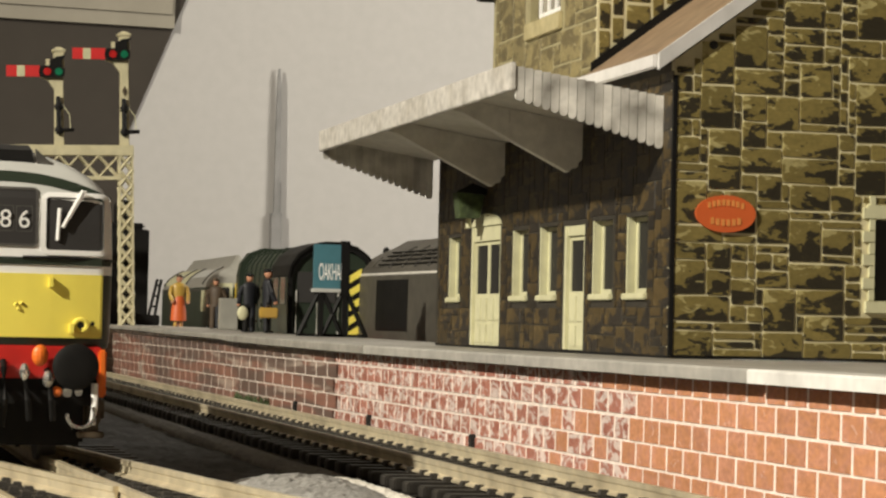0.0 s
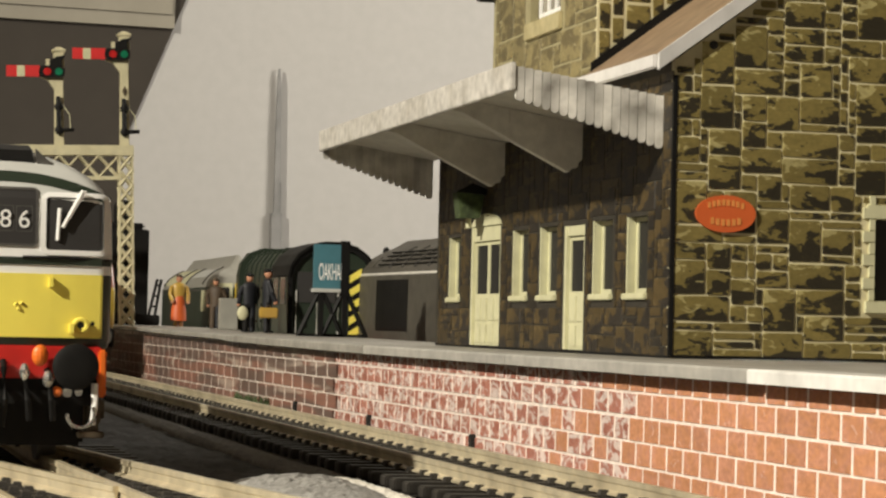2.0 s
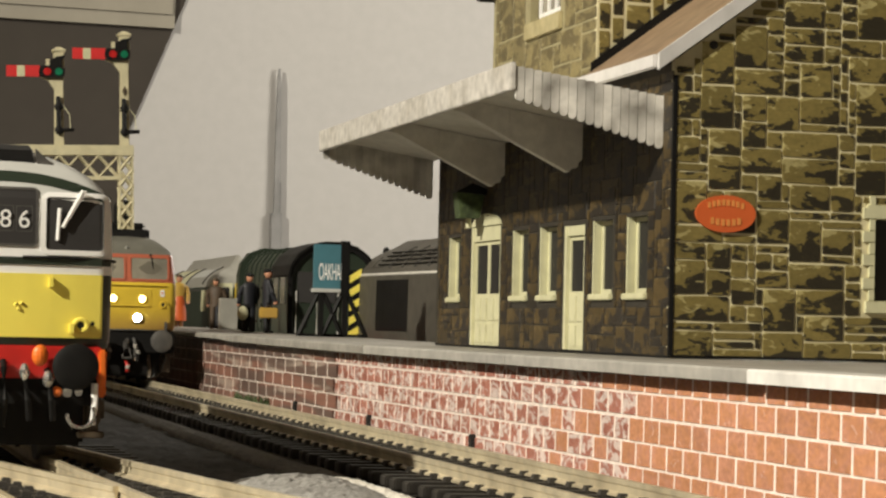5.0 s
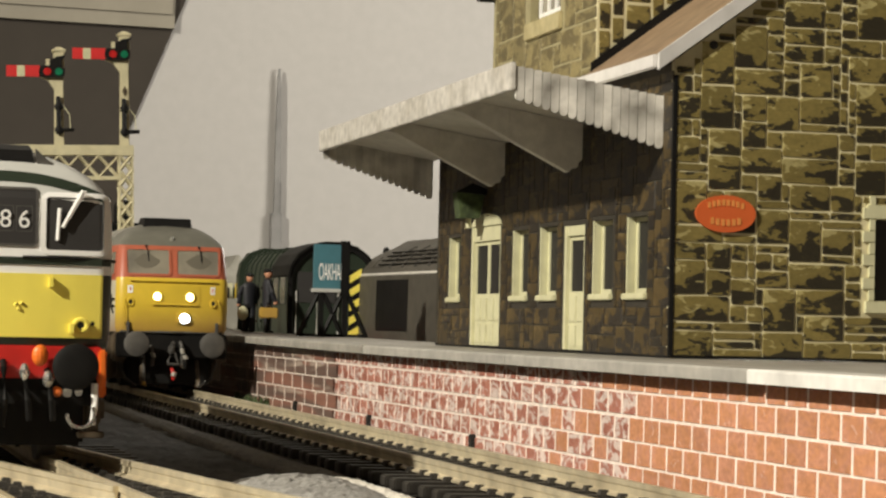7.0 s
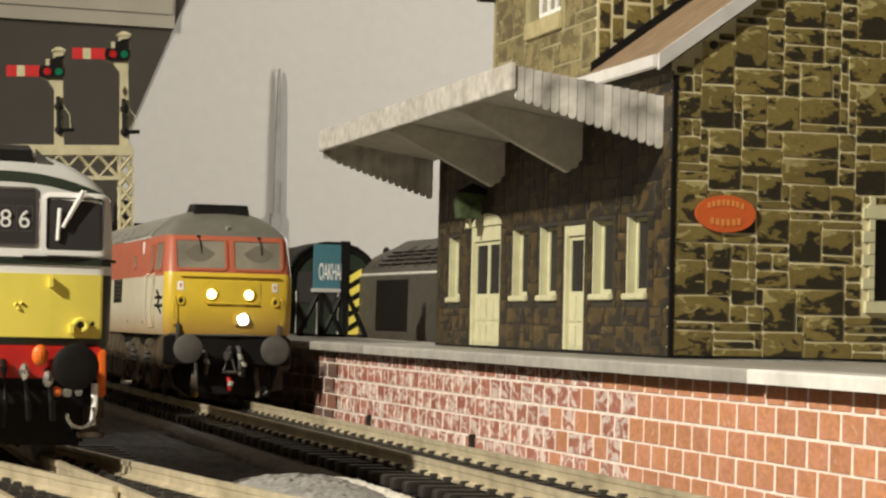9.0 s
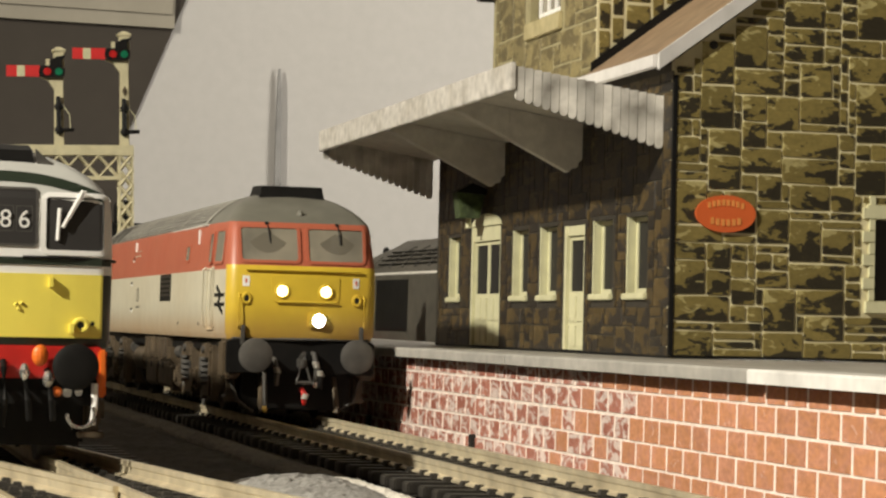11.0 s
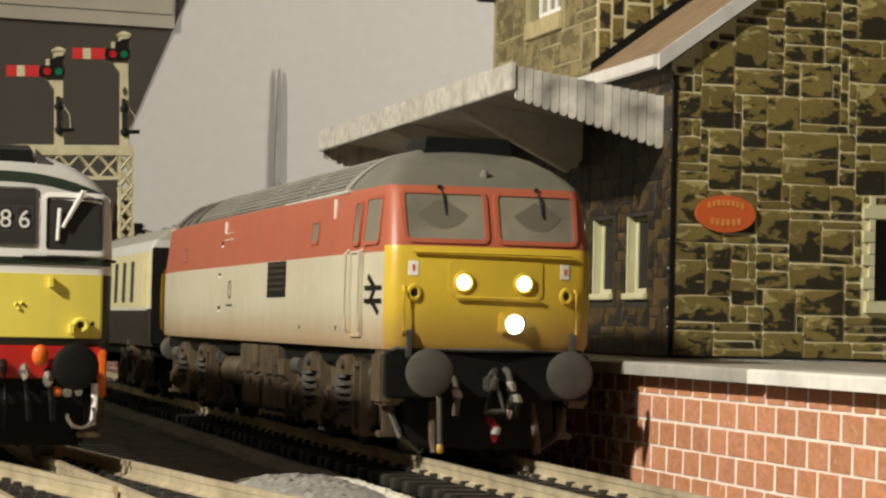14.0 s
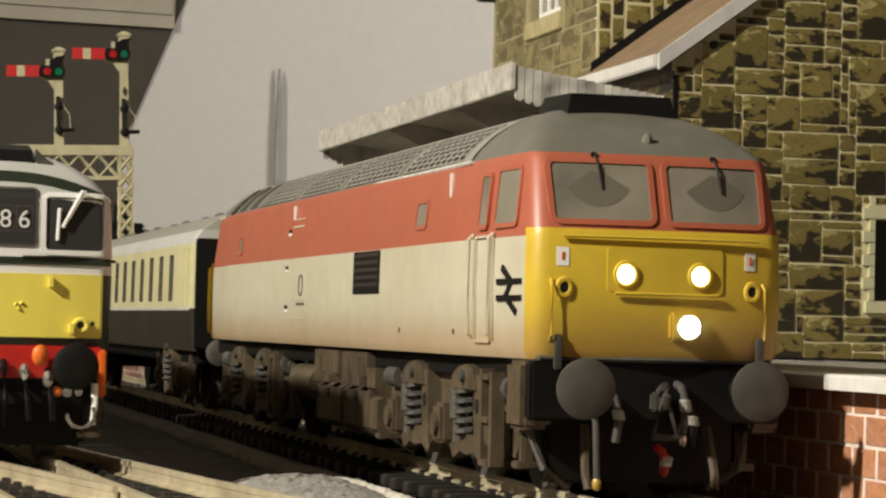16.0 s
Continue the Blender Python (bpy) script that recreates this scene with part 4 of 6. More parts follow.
# -- coach behind it
coach = thing("passenger_coach", "cream and dark brown model passenger coach with pale roof", "coach", 0, 313.8 + 266, 0)
LC = 262.0
LVC = [(14.0, 16.6, 0.3), (24.0, 17.4, 0), (38.8, 17.2, 0), (40.0, 16.8, 0.2), (42.0, 15.4, 0.4), (44.5, 12.0, 0.8), (46.4, 7.0, 1.2), (47.0, 0.6, 2)]
cb = part("lower_body", band([(14.0, 16.6, 0.3), (23.8, 17.4, 0)], LC, 0.8, 0.1), M["coach_brown"], coach, "dark brown lower side", True)
cu = part("upper_body", band([(23.8, 17.4, 0), (38.8, 17.2, 0)], LC, 0.8, 0.1), M["coach_cream"], coach, "cream window band", True)
part("end_wall", box(B(), -16.4, 16.4, -0.4, 0.6, 14.5, 40, 0.3), M["black"], coach, "black coach end")
cr = part("roof", band(LVC[4:], LC, 0.8, 0.1), M["roof_silver"], coach, "grey curved roof", True)
part("roof_edge", band(LVC[2:5], LC, 0.8, 0.1), M["roof_pale"], coach, "white roof edge strip", True)
part("gangway", box(B(), -5.6, 5.6, -7.0, 0.4, 13, 40.0, 1.2), M["black"], coach, "black gangway bellows")
for k in range(5):
    part("gangway_fold", box(B(), -6.2, 6.2, -6.6 + k * 1.3, -6.0 + k * 1.3, 12.6, 40.6, 0.2), M["black"], coach)
bm = B()
part("waist_line", side_panel(LVC, -1, 1, LC - 1, 23.4, 24.2, 0.1, 0.08), M["steel_band"], cu, "thin gold waist line")
for k in range(13):
    y = 28 + k * 17.2
    for s in (-1, 1):
        part("window", side_panel(LVC, s, y, y + 6.6, 25.6, 36.8, 0.4, 0.05), M["pane_dark"], cu, "dark coach window")
for y in (3.5, 9.5):
    part("door_strip", box(B(), -17.7, -17.2, y, y + 0.7, 24.4, 38.0), M["coach_cream"], cu)
for k in range(9):
    part("roof_vent", ball(B(), (-3.0 - (k % 2), 14 + k * 27, 46.6), 1.6, 2.2, 1.3, 10), M["loco_grey"], cr)
part("coach_chassis", box(B(), -14.5, 14.5, 4, LC - 4, 11.0, 14.2, 0.3), M["black"], coach)
bogie(coach, 40, 34, 2)
bogie(coach, LC - 40, 34, 2)
buffer_pair(coach, out=6.0, base=0.2, r=3.0)

# ---- tracks ----


def rail_run(name, pts, parent, mat="rail"):
    """A flat-bottomed rail along points (x, y), its head at z = 0."""
    prof = [(-0.45, 0), (0.45, 0), (0.45, -0.7), (0.18, -0.9), (0.18, -1.9), (0.95, -2.2), (0.95, -2.5), (-0.95, -2.5), (-0.95, -2.2), (-0.18, -1.9), (-0.18, -0.9), (-0.45, -0.7)]
    rings = []
    for i, (x, y) in enumerate(pts):
        a, b = pts[max(0, i - 1)], pts[min(len(pts) - 1, i + 1)]
        d = Vector((b[0] - a[0], b[1] - a[1])).normalized()
        n = Vector((d.y, -d.x))
        rings.append([(x + n.x * u, y + n.y * u, v) for u, v in prof])
    return part(name, skin(B(), rings, cap=True), M[mat], parent)


def sleeper_mesh(half, wide=1.9, high=1.9):
    bm = B()
    box(bm, -half, half, -wide, wide, -2.5 - high, -2.5, 0.25)
    for s in (-1, 1):
        for d in (-1, 1):
            box(bm, s * 8.25 + d * 1.0 - 0.7, s * 8.25 + d * 1.0 + 0.7, -0.9, 0.9, -2.5, -1.75, 0.0, 0.2)
    return mesh_of("sleeper", bm, M["sleeper"])


main_track = thing("main_track", "steel rails on dark plastic sleepers beside the platform", "track", kind="structure")
for s in (-1, 1):
    rail_run("rail", [(s * 8.25, y) for y in range(60, 1500, 120)], main_track)
sm = sleeper_mesh(16.0)
y = 64.0
while y < 1400:
    o = new("sleeper", sm)
    o.parent = main_track
    o.location = (random.uniform(-0.3, 0.3) * S, y * S, random.uniform(-0.08, 0.0) * S)
    y += 8.4
left_track = thing("left_track", "steel rails and pointwork on dark sleepers", "track", kind="structure")
R1 = [(-69.25, 1300), (-69.25, 700), (-69.25, 470), (-69.0, 408), (-67.0, 365), (-64.5, 323), (-62.6, 290), (-58, 220)]
rail_run("rail", R1, left_track)
rail_run("rail", [(x - 16.5, y) for x, y in R1], left_track)
rail_run("rail", [(-66.4, 452), (-62.0, 422), (-57.2, 386), (-52.0, 350), (-46.5, 318), (-40, 285), (-30, 240)], left_track)
rail_run("point_blade", [(-77.0, 384), (-71.5, 357), (-65.8, 332)], left_track)
sl = sleeper_mesh(21.0, 2.0)
for k in range(26):
    o = new("sleeper", sl)
    o.parent = left_track
    o.matrix_basis = pose((-70 + max(0, 14 - k) * 0.9) * S, (262 + k * 8.6) * S, 0, 0, 0, random.uniform(-1, 1))
for k in range(26, 100):
    o = new("sleeper", sm)
    o.parent = left_track
    o.matrix_basis = pose(-77.5 * S, (262 + k * 8.6) * S, 0)


def heap(name, x0, x1, y0, y1, peak, mat, label, lean=0.0, seed=0.0, low=-5.0):
    """A long, uneven spill of grit."""
    bm = B()
    nx, ny = 26, 70
    rows = []
    for j in range(ny + 1):
        y = y0 + (y1 - y0) * j / ny
        row = []
        for i in range(nx + 1):
            u, v = i / nx * 2 - 1, j / ny * 2 - 1
            x = (x0 + x1) / 2 + (x1 - x0) / 2 * u + lean * (y - y0)
            e = max(0.0, 1 - abs(u) ** 2.4) ** 0.6 * max(0.0, 1 - abs(v) ** 6) ** 0.5
            nn = noise.noise(Vector((x / 2.2, y / 2.2, seed))) * 0.45 + noise.noise(Vector((x / 0.8, y / 0.8, seed))) * 0.3
            row.append(bm.verts.new((x + nn * 0.8, y + nn, low + (peak - low) * e + nn * e)))
        rows.append(row)
    for a, b in zip(rows, rows[1:]):
        for i in range(nx):
            bm.faces.new((a[i], a[i + 1], b[i + 1], b[i]))
    return solid(name, bm, M[mat], label, "ballast", kind="stuff")


heap("grit_heap", -49, -27, 288, 402, -1.6, "grey_grit", "grey gritty ballast spilled between the tracks", 0.06, 3.0)
heap("white_powder_strip", -29.5, -21.5, 280, 412, -2.7, "white_grit", "white powder spilled along the sleeper ends", 0.02, 7.0)
heap("ballast_shoulder", -25, -18.2, 60, 1400, -3.4, "ballast", "brown ballast shoulder along the sleepers", 0.0, 11.0)
heap("ballast_shoulder", 17.5, 27.5, 60, 1300, -3.6, "ballast", "brown ballast against the platform foot", 0.0, 15.0)
heap("left_ballast_bed", -100, -50, 200, 480, -2.9, "white_grit", "pale dusty ballast under the pointwork", 0.0, 19.0)

# ---- platform edge slabs ----
edges = [(60, 344), (344.6, 468), (468.4, 592), (592.6, 748), (748.6, 905), (905.6, 1062), (1062.6, 1236)]
for k, (a, b) in enumerate(edges):
    bm = B()
    rings = []
    for i in range(9):
        y = a + (b - a) * i / 8
        z = plat_z(y) + 0.1 * noise.noise(Vector((y / 20, k, 0)))
        o = FACE - 1.4 + 0.25 * noise.noise(Vector((y / 30, k, 3)))
        th = 2.0 if y < 800 else 1.5
        rings.append([(o, y, z - th), (o - 0.05, y, z - 0.3), (o + 0.3, y, z), (o + 10.0, y, z), (o + 10.0, y, z - th)])
    skin(bm, rings, cap=True)
    part("edge_slab", bm, M["plat_edge"] if k < 1 else M["plat_mid"] if k < 3 else M["plat_top"], platform, "worn white-edged platform slab" if k < 3 else "grey platform edging slab")
bm = B()
for y in (500.9, 596.4, 689.5):
    box(bm, FACE + 1.0, FACE + 2.2, y - 1.4, y + 1.4, -4.6, -0.6, 0.2)
part("drain_hole", bm, M["dark"], platform, "small black drain openings")
# tuft at the wall foot
bm = B()
for k in range(260):
    x, y = FACE + 1.0 + random.uniform(-2.4, 0.8), random.uniform(728, 778)
    h = random.uniform(0.6, 2.6)
    a = random.uniform(0, math.tau)
    p = Vector((x, y, -4.6 + random.uniform(0, 2)))
    d = Vector((math.cos(a) * 0.5, math.sin(a) * 0.5, 0))
    t = p + Vector((random.uniform(-0.8, 0.8), random.uniform(-0.8, 0.8), h))
    bm.faces.new([bm.verts.new(v) for v in (p - d, p + d, t)])
solid("weed_tuft", bm, M["foliage"], "dull green weeds at the foot of the platform wall", "plant", kind="stuff")

# ---- green diesel standing at the next road ----
LV33 = [(16.6, 16.0, 0.6), (18.0, 16.3, 0.0), (28.0, 16.4, 0.0), (30.6, 16.4, 0.0), (36.0, 16.2, 0.4), (39.6, 16.0, 0.9), (41.4, 14.8, 1.6), (43.4, 13.0, 3.2),
        (45.2, 10.4, 5.6), (46.6, 7.4, 8.6), (47.6, 4.0, 12.0), (48.0, 0.6, 15.0)]
BOW33 = 0.7
L33 = 203.0
green = thing("green_diesel_locomotive", "green model diesel with white cab windows and lemon warning panel", "locomotive", -77.1, 385.0, 0)
gb = part("body", band(LV33[:3], L33, 2.4, BOW33), M["loco_green"], green, "dark green body", True)
gu = part("cab_and_upper_side", band(LV33[2:6], L33, 2.4, BOW33), M["white_paint"], green, "white window surround", True)
gr = part("roof", band(LV33[5:], L33, 2.4, BOW33), M["roof_pale"], green, "pale grey domed roof", True)


def lay33(x, z, d):
    return on_front_of(LV33, BOW33, x, z, d, 2.4)


def strip33(lower, upper, out, n=24, x0=-15.9, x1=15.9):
    """A painted band across the cab front between two curves z(x)."""
    bm = B()
    rings = []
    for k in range(n + 1):
        x = x0 + (x1 - x0) * k / n
        a, b = lower(x), upper(x)
        rings.append([lay33(x, a, -0.3), lay33(x, a, out), lay33(x, (a + b) / 2, out), lay33(x, b, out), lay33(x, b, -0.3)])
    return skin(bm, rings, closed=False)


part("cantrail_band", strip33(lambda x: 42.2 - 3.6 * (abs(x) / 16) ** 2.2, lambda x: 43.9 - 3.9 * (abs(x) / 16) ** 2.2, 0.16), M["loco_green"], gu, "green band curving over the cab")
part("waist_band", strip33(lambda x: 29.4, lambda x: 30.5, 0.2), M["loco_green"], gu, "thin dark waist band")
part("warning_panel", front_panel(LV33, BOW33, -14.8, 14.8, 18.2, 28.0, 0.3, 0.06, 0.1), M["lemon"], gb, "lemon yellow warning panel")
part("panel_rail", tube(B(), [(3.0, -0.9, 30.5), (9, -0.8, 30.5), (15.4, 0.4, 30.3), (16.8, 2.5, 30.2)], 0.26, 6), M["black"], gu)
for x0, x1 in ((6.2, 15.0), (-15.0, -6.2)):
    wf = part("window_frame", front_ring(LV33, BOW33, x0 - 0.7, x1 + 0.5, 30.9, 40.7, 1.4, 0.8, 0.3), M["white_paint"], gu, smooth=True)
    part("cab_window", front_panel(LV33, BOW33, x0, x1, 31.6, 40.0, 1.0, 0.04, 0.03), M["pane_dark"], gu, "dark cab window")
part("headcode_window", front_panel(LV33, BOW33, -4.8, 4.9, 32.4, 41.0, 0.6, 0.04, 0.04), M["pane_dark"], gu, "black headcode window")
part("headcode_frame", front_ring(LV33, BOW33, -5.1, 5.2, 32.1, 41.3, 0.8, 0.4, 0.2), M["gunmetal"], gu)
for x, ch in ((0.4, "8"), (3.1, "6")):
    cu_ = bpy.data.curves.new("headcode_digit", "FONT")
    cu_.body, cu_.size, cu_.extrude, cu_.align_x = ch, 3.7 * S, 0.05 * S, "CENTER"
    cu_.materials.append(M["white_paint"])
    o = new("headcode_digit", cu_)
    o.parent = gu
    o.matrix_basis = pose(x * S, -0.50 * S, 35.0 * S, 90, 0, 0)
    part("digit_card", front_ring(LV33, BOW33, x - 1.2, x + 1.2, 34.4, 38.4, 0.2, 0.1, 0.1), M["gunmetal"], gu)
bm = tube(B(), [(11.6, 0.2, 41.0), (8.7, -0.5, 35.2)], 0.32, 6)
tube(bm, [(12.0, 0.2, 41.0), (9.6, -0.4, 36.6)], 0.2, 6)
part("wiper", bm, M["white_paint"], gu, "white wiper arm")
part("wiper_blade", tube(B(), [(8.2, -0.45, 38.2), (8.0, -0.5, 33.2)], 0.3, 6), M["white_paint"], gu)
bm = B()
skin(bm, [[(-9, 5.2, 44.4), (5.2, 5.2, 44.4), (5.6, 12, 47.0), (-9, 12, 47.0)], [(-9, 6.2, 47.4), (4.4, 6.2, 47.4), (4.4, 12, 48.6), (-9, 12, 48.6)]], cap=True)
part("horn_grille", bm, M["black"], gr, "black roof grille")
extr = extrude_poly(B(), [(5.3, 44.6), (8.0, 44.8), (5.0, 47.6)], 5.4, 7.0, "y")
part("grille_cheek", extr, M["gunmetal"], gr)
for x, z in ((7.2, 26.6), (3.0, 23.4), (2.2, 23.2), (2.6, 22.6), (10.4, 19.6)):
    o = part("lamp_iron", box(B(), x - 0.35, x + 0.35, -1.6, 0.2, z - 0.7, z + 0.9, 0.1) if z > 24 or x > 9 else ball(B(), (x, -0.9, z), 0.3), M["lemon"], gb)
bm = torus(B(), (11.7, -0.8, 20.2), (0, 1, 0), 0.9, 0.35)
lamp_o = part("tail_lamp", bm, M["lemon"], gb, smooth=True)
part("tail_lamp_lens", ball(B(), (11.7, -0.6, 20.2), 0.75, 0.3, 0.75), M["dark"], lamp_o)
part("star_mark", ball(B(), (13.4, -0.75, 20.5), 0.35, 0.1, 0.35, 6), M["black"], gb)
for o in [p for q in (gb, gu, gr) for p in (q, *q.children_recursive)]:
    if o.type == "MESH":
        for v in o.data.vertices:
            v.co.z = 0.014 + (v.co.z - 0.014) * 0.952
    else:
        o.location.z = 0.014 + (o.location.z - 0.014) * 0.952
gbeam = part("buffer_beam", box(B(), -15.6, 15.0, -0.6, 2.4, 12.0, 16.8, 0.3), M["red_beam"], green, "bright red buffer beam")
part("lower_frame", box(B(), -14.5, 14.5, 0.6, L33 - 0.6, 8.0, 16.6, 0.3), M["black"], green)
buffer_pair(green, z=13.9, r=3.35, x=10.6, out=6.4, base=-0.4, mat="black")
part("beam_end", box(B(), 14.4, 15.6, -1.4, 0.2, 9.4, 16.4, 0.3), M["orange"], green, "orange steam pipe")
bm = ball(B(), (5.8, -2.2, 15.4), 1.2, 1.0, 1.6, 12)
part("orange_cock", bm, M["orange"], green, "orange cable socket")
part("orange_cock", ball(B(), (8.4, -2.0, 10.2), 0.8, 0.8, 0.8, 10), M["orange"], green)
for x in (3.6, 7.0):
    part("white_tap", ball(B(), (x, -2.6, 13.0 - (x - 3.6) * 0.3), 0.8, 0.8, 1.3, 10), M["chrome"], green, "white-topped pipe tap")
    part("pipe", tube(B(), [(x, -0.6, 13.2), (x, -2.6, 12.6), (x + 0.6, -2.8, 9), (x + 0.9, -2.2, 6)], 0.5, 8), M["black"], green)
for x in (-3.2, -1.4, 0.6):
    part("pipe", tube(B(), [(x, -0.6, 14.4), (x, -2.2, 13.6), (x + 0.3, -2.6, 9), (x, -1.6, 5)], 0.5, 8), M["black"], green)
part("pipe_flange", box(B(), -2.4, 1.8, -1.4, -0.4, 13.2, 14.2, 0.2), M["red_beam"], green)
part("chrome_loop", torus(B(), (11.8, -3.4, 7.0), (0, 1, 0.1), 2.0, 0.28, 20, (150, 360)), M["chrome"], green, "bright wire coupling loop")
part("white_pipe", tube(B(), [(13.9, -1.6, 11.4), (13.9, -2.2, 8.0), (13.6, -2.2, 5.4)], 0.5, 8), M["white_paint"], green, "white hose end")
part("steel_taps", rod(rod(B(), (9.8, -2.6, 10.1), (9.8, -3.2, 10.1), 0.7), (11.4, -2.6, 10.2), (11.4, -3.2, 10.2), 0.6), M["chrome"], green)
part("bogie_front", box(B(), -13, 13, 4, 30, 2.0, 9.0, 0.6), M["black"], green)
bogie(green, 32, 36, 2)
bogie(green, L33 - 32, 36, 2)

# unseen coach behind the green diesel, added to cast shade over the main track
tail = copy_thing(coach, pose(-0.0775, 0.385 + 0.2175, 0))
tagged(tail, "unseen cream and dark brown coach behind the green diesel, added for its shade", "coach")

# ---- signal gantry ----
gantry = thing("signal_gantry", "cream lattice signal gantry with two red semaphore arms", "signal", 30.0, 1110, plat_z(1110))
gantry.matrix_basis = gantry.matrix_basis @ pose(0, 0, 0, 0, -1.9, 0)


def lattice(bm, x, y, z0, z1, w, step, bar=0.45):
    for sx in (-1, 1):
        for sy in (-1, 1):
            box(bm, x + sx * w / 2 - bar / 2, x + sx * w / 2 + bar / 2, y + sy * w / 2 - bar / 2, y + sy * w / 2 + bar / 2, z0, z1)
    n = max(1, round((z1 - z0) / step))
    h = (z1 - z0) / n
    for k in range(n):
        a, b = z0 + k * h, z0 + (k + 1) * h
        for sy in (-1, 1):
            for p, q in (((x - w / 2, a), (x + w / 2, b)), ((x + w / 2, a), (x - w / 2, b))):
                rod(bm, (p[0], y + sy * w / 2, p[1]), (q[0], y + sy * w / 2, q[1]), bar * 0.9, seg=4)
        for sx in (-1, 1):
            for p, q in (((y - w / 2, a), (y + w / 2, b)), ((y + w / 2, a), (y - w / 2, b))):
                rod(bm, (x + sx * w / 2, p[0], p[1]), (x + sx * w / 2, q[0], q[1]), bar * 0.9, seg=4)
    return bm


for x in (0.0, -118.0):
    part("lattice_post", lattice(B(), x, 0, 0 if x == 0 else -22, 76, 5.6, 7.0, 0.8), M["signal_cream"], gantry, "cream lattice post")
bm = box(B(), -121, 3.4, -3.6, 3.6, 75.6, 80.2, 0.2)
deck = part("gantry_beam", bm, M["signal_cream"], gantry, "cream gantry beam")
bm = B()
for k in range(13):
    x = -3.2 - k * 8.8
    for sy in (-3.0, 3.0):
        rod(bm, (x, sy, 66), (x - 8.8, sy, 75.6), 0.5, seg=4)
        rod(bm, (x, sy, 75.6), (x - 8.8, sy, 66), 0.5, seg=4)
for sy in (-3.0, 3.0):
    box(bm, -118, -2, sy - 0.4, sy + 0.4, 65, 66.4)
part("truss", bm, M["signal_cream"], deck, "crossed lattice bracing")


def signal(x, top, arm, lever):
    bm = box(B(), x - 2.0, x + 2.0, -1.9, 1.9, 80.2, top - 5, 0.2, 0.25)
    box(bm, x - 2.2, x + 2.2, -2.0, 2.0, top - 13, top - 4.4, 0.2)
    post = part("signal_post", bm, M["signal_cream"], gantry, "cream signal post")
    bm = B()
    for k in range(int((arm - 12 - 84) / 6)):
        z = 84 + k * 6
        extrude_poly(bm, [(x - 1.1, z + 2.4), (x, z), (x + 1.1, z + 2.4), (x, z + 4.8)], -2.2, -2.04, "y")
    part("post_panels", bm, M["frame_brown"], post)
    bm = box(B(), x - 3.0, x + 3.0, -2.7, 2.7, top - 4.4, top - 3.2, 0.3)
    bmesh.ops.create_cone(bm, cap_ends=True, segments=4, radius1=3.2, radius2=1.2, depth=1.0, matrix=Matrix.Translation((x, 0, top - 2.7)) @ Matrix.Rotation(radians(45), 4, "Z"))
    part("finial", bm, M["signal_cream"], post)
    bm = extrude_poly(B(), [(x - 1.6, arm - 8.6), (x - 1.6, arm + 3), (x - 4.2, arm + 3), (x - 4.2, arm + 5.6), (x - 5.6, arm + 5.6), (x - 5.6, arm + 2.6), (x - 8, arm + 1.6), (x - 8, arm - 2.8), (x - 5, arm - 4.0)], -1.8, 1.0, "y")
    part("arm_bracket", bm, M["signal_cream"], post)
    y = -3.4
    arm_ob = part("signal_arm", box(B(), x - 23.2, x - 8.6, y, y + 0.6, arm - 2.6, arm + 2.4, 0.1), M["signal_red"], gantry, "red semaphore arm with white band")
    part("white_stripe", box(B(), x - 18.6, x - 15.2, y - 0.12, y + 0.3, arm - 2.5, arm + 2.3), M["cream"], arm_ob)
    bm = extrude_poly(B(), rounded(x - 9.0, x + 2.4, arm - 2.9, arm + 2.5, 2.2), y - 0.3, y + 0.7, "y")
    extrude_poly(bm, [(x - 4.4, arm + 2), (x + 1.2, arm + 2.2), (x + 1.0, arm + 4.6), (x + 3.0, arm + 7.2), (x - 1.0, arm + 6.6), (x - 4.0, arm + 4.8)], y - 0.2, y + 0.6, "y")
    spec = part("spectacle", bm, M["black"], arm_ob, "black spectacle plate")
    for dx, mat in ((-5.4, "red_lens"), (-0.3, "green_lens")):
        part("lens", rod(B(), (x + dx, y - 0.6, arm - 0.2), (x + dx, y, arm - 0.2), 1.7, seg=18), M[mat], spec)
    bm = tube(B(), [(x - 0.6, -3, lever + 15), (x - 0.4, -3.2, lever)], 1.0, 8)
    ball(bm, (x - 0.3, -3.2, lever + 10.5), 2.0, 1.0, 2.0)
    ball(bm, (x - 0.2, -3.2, lever), 2.0, 1.0, 2.0)
    tube(bm, [(x - 0.2, -3.2, lever), (x + 6.4, -3.2, lever + 0.4)], 0.9, 8)
    rod_ob = part("balance_lever", bm, M["black"], post, "black balance weight lever")
    part("wire", tube(B(), [(x + 1.6, -3.2, lever + 11), (x + 4.4, -3.2, lever + 7), (x + 4.8, -3.2, lever + 0.5)], 0.2, 5), M["cream"], rod_ob)


signal(-0.4, 133.6, 121.0, 86.0)
signal(-29.4, 126.0, 112.8, 86.6)

# unidentified dark shape behind the gantry, built as a stepped column
pillar = thing("dark_chimney_stack", "unidentified dark shape behind the signal gantry, built as a stepped black column", "stack", 44, 1200, plat_z(1200))
bm = box(B(), -14, 6.0, -8, 8, 0, 46, 0.6)
box(bm, -13.6, 4.0, -7.6, 7.6, 46, 49, 1.2)
part("stack_body", bm, M["black"], pillar)
part("stack_cap", extrude_poly(B(), rounded(-10, -2.5, 48, 60, 3), -6, 6, "y"), M["black"], pillar)
# ladder-like black shape of unknown use, built as a frame with rungs
ladder = thing("black_ladder_stop", "black ladder-like frame with leaning rungs", "buffer stop", 50, 1180, plat_z(1180))
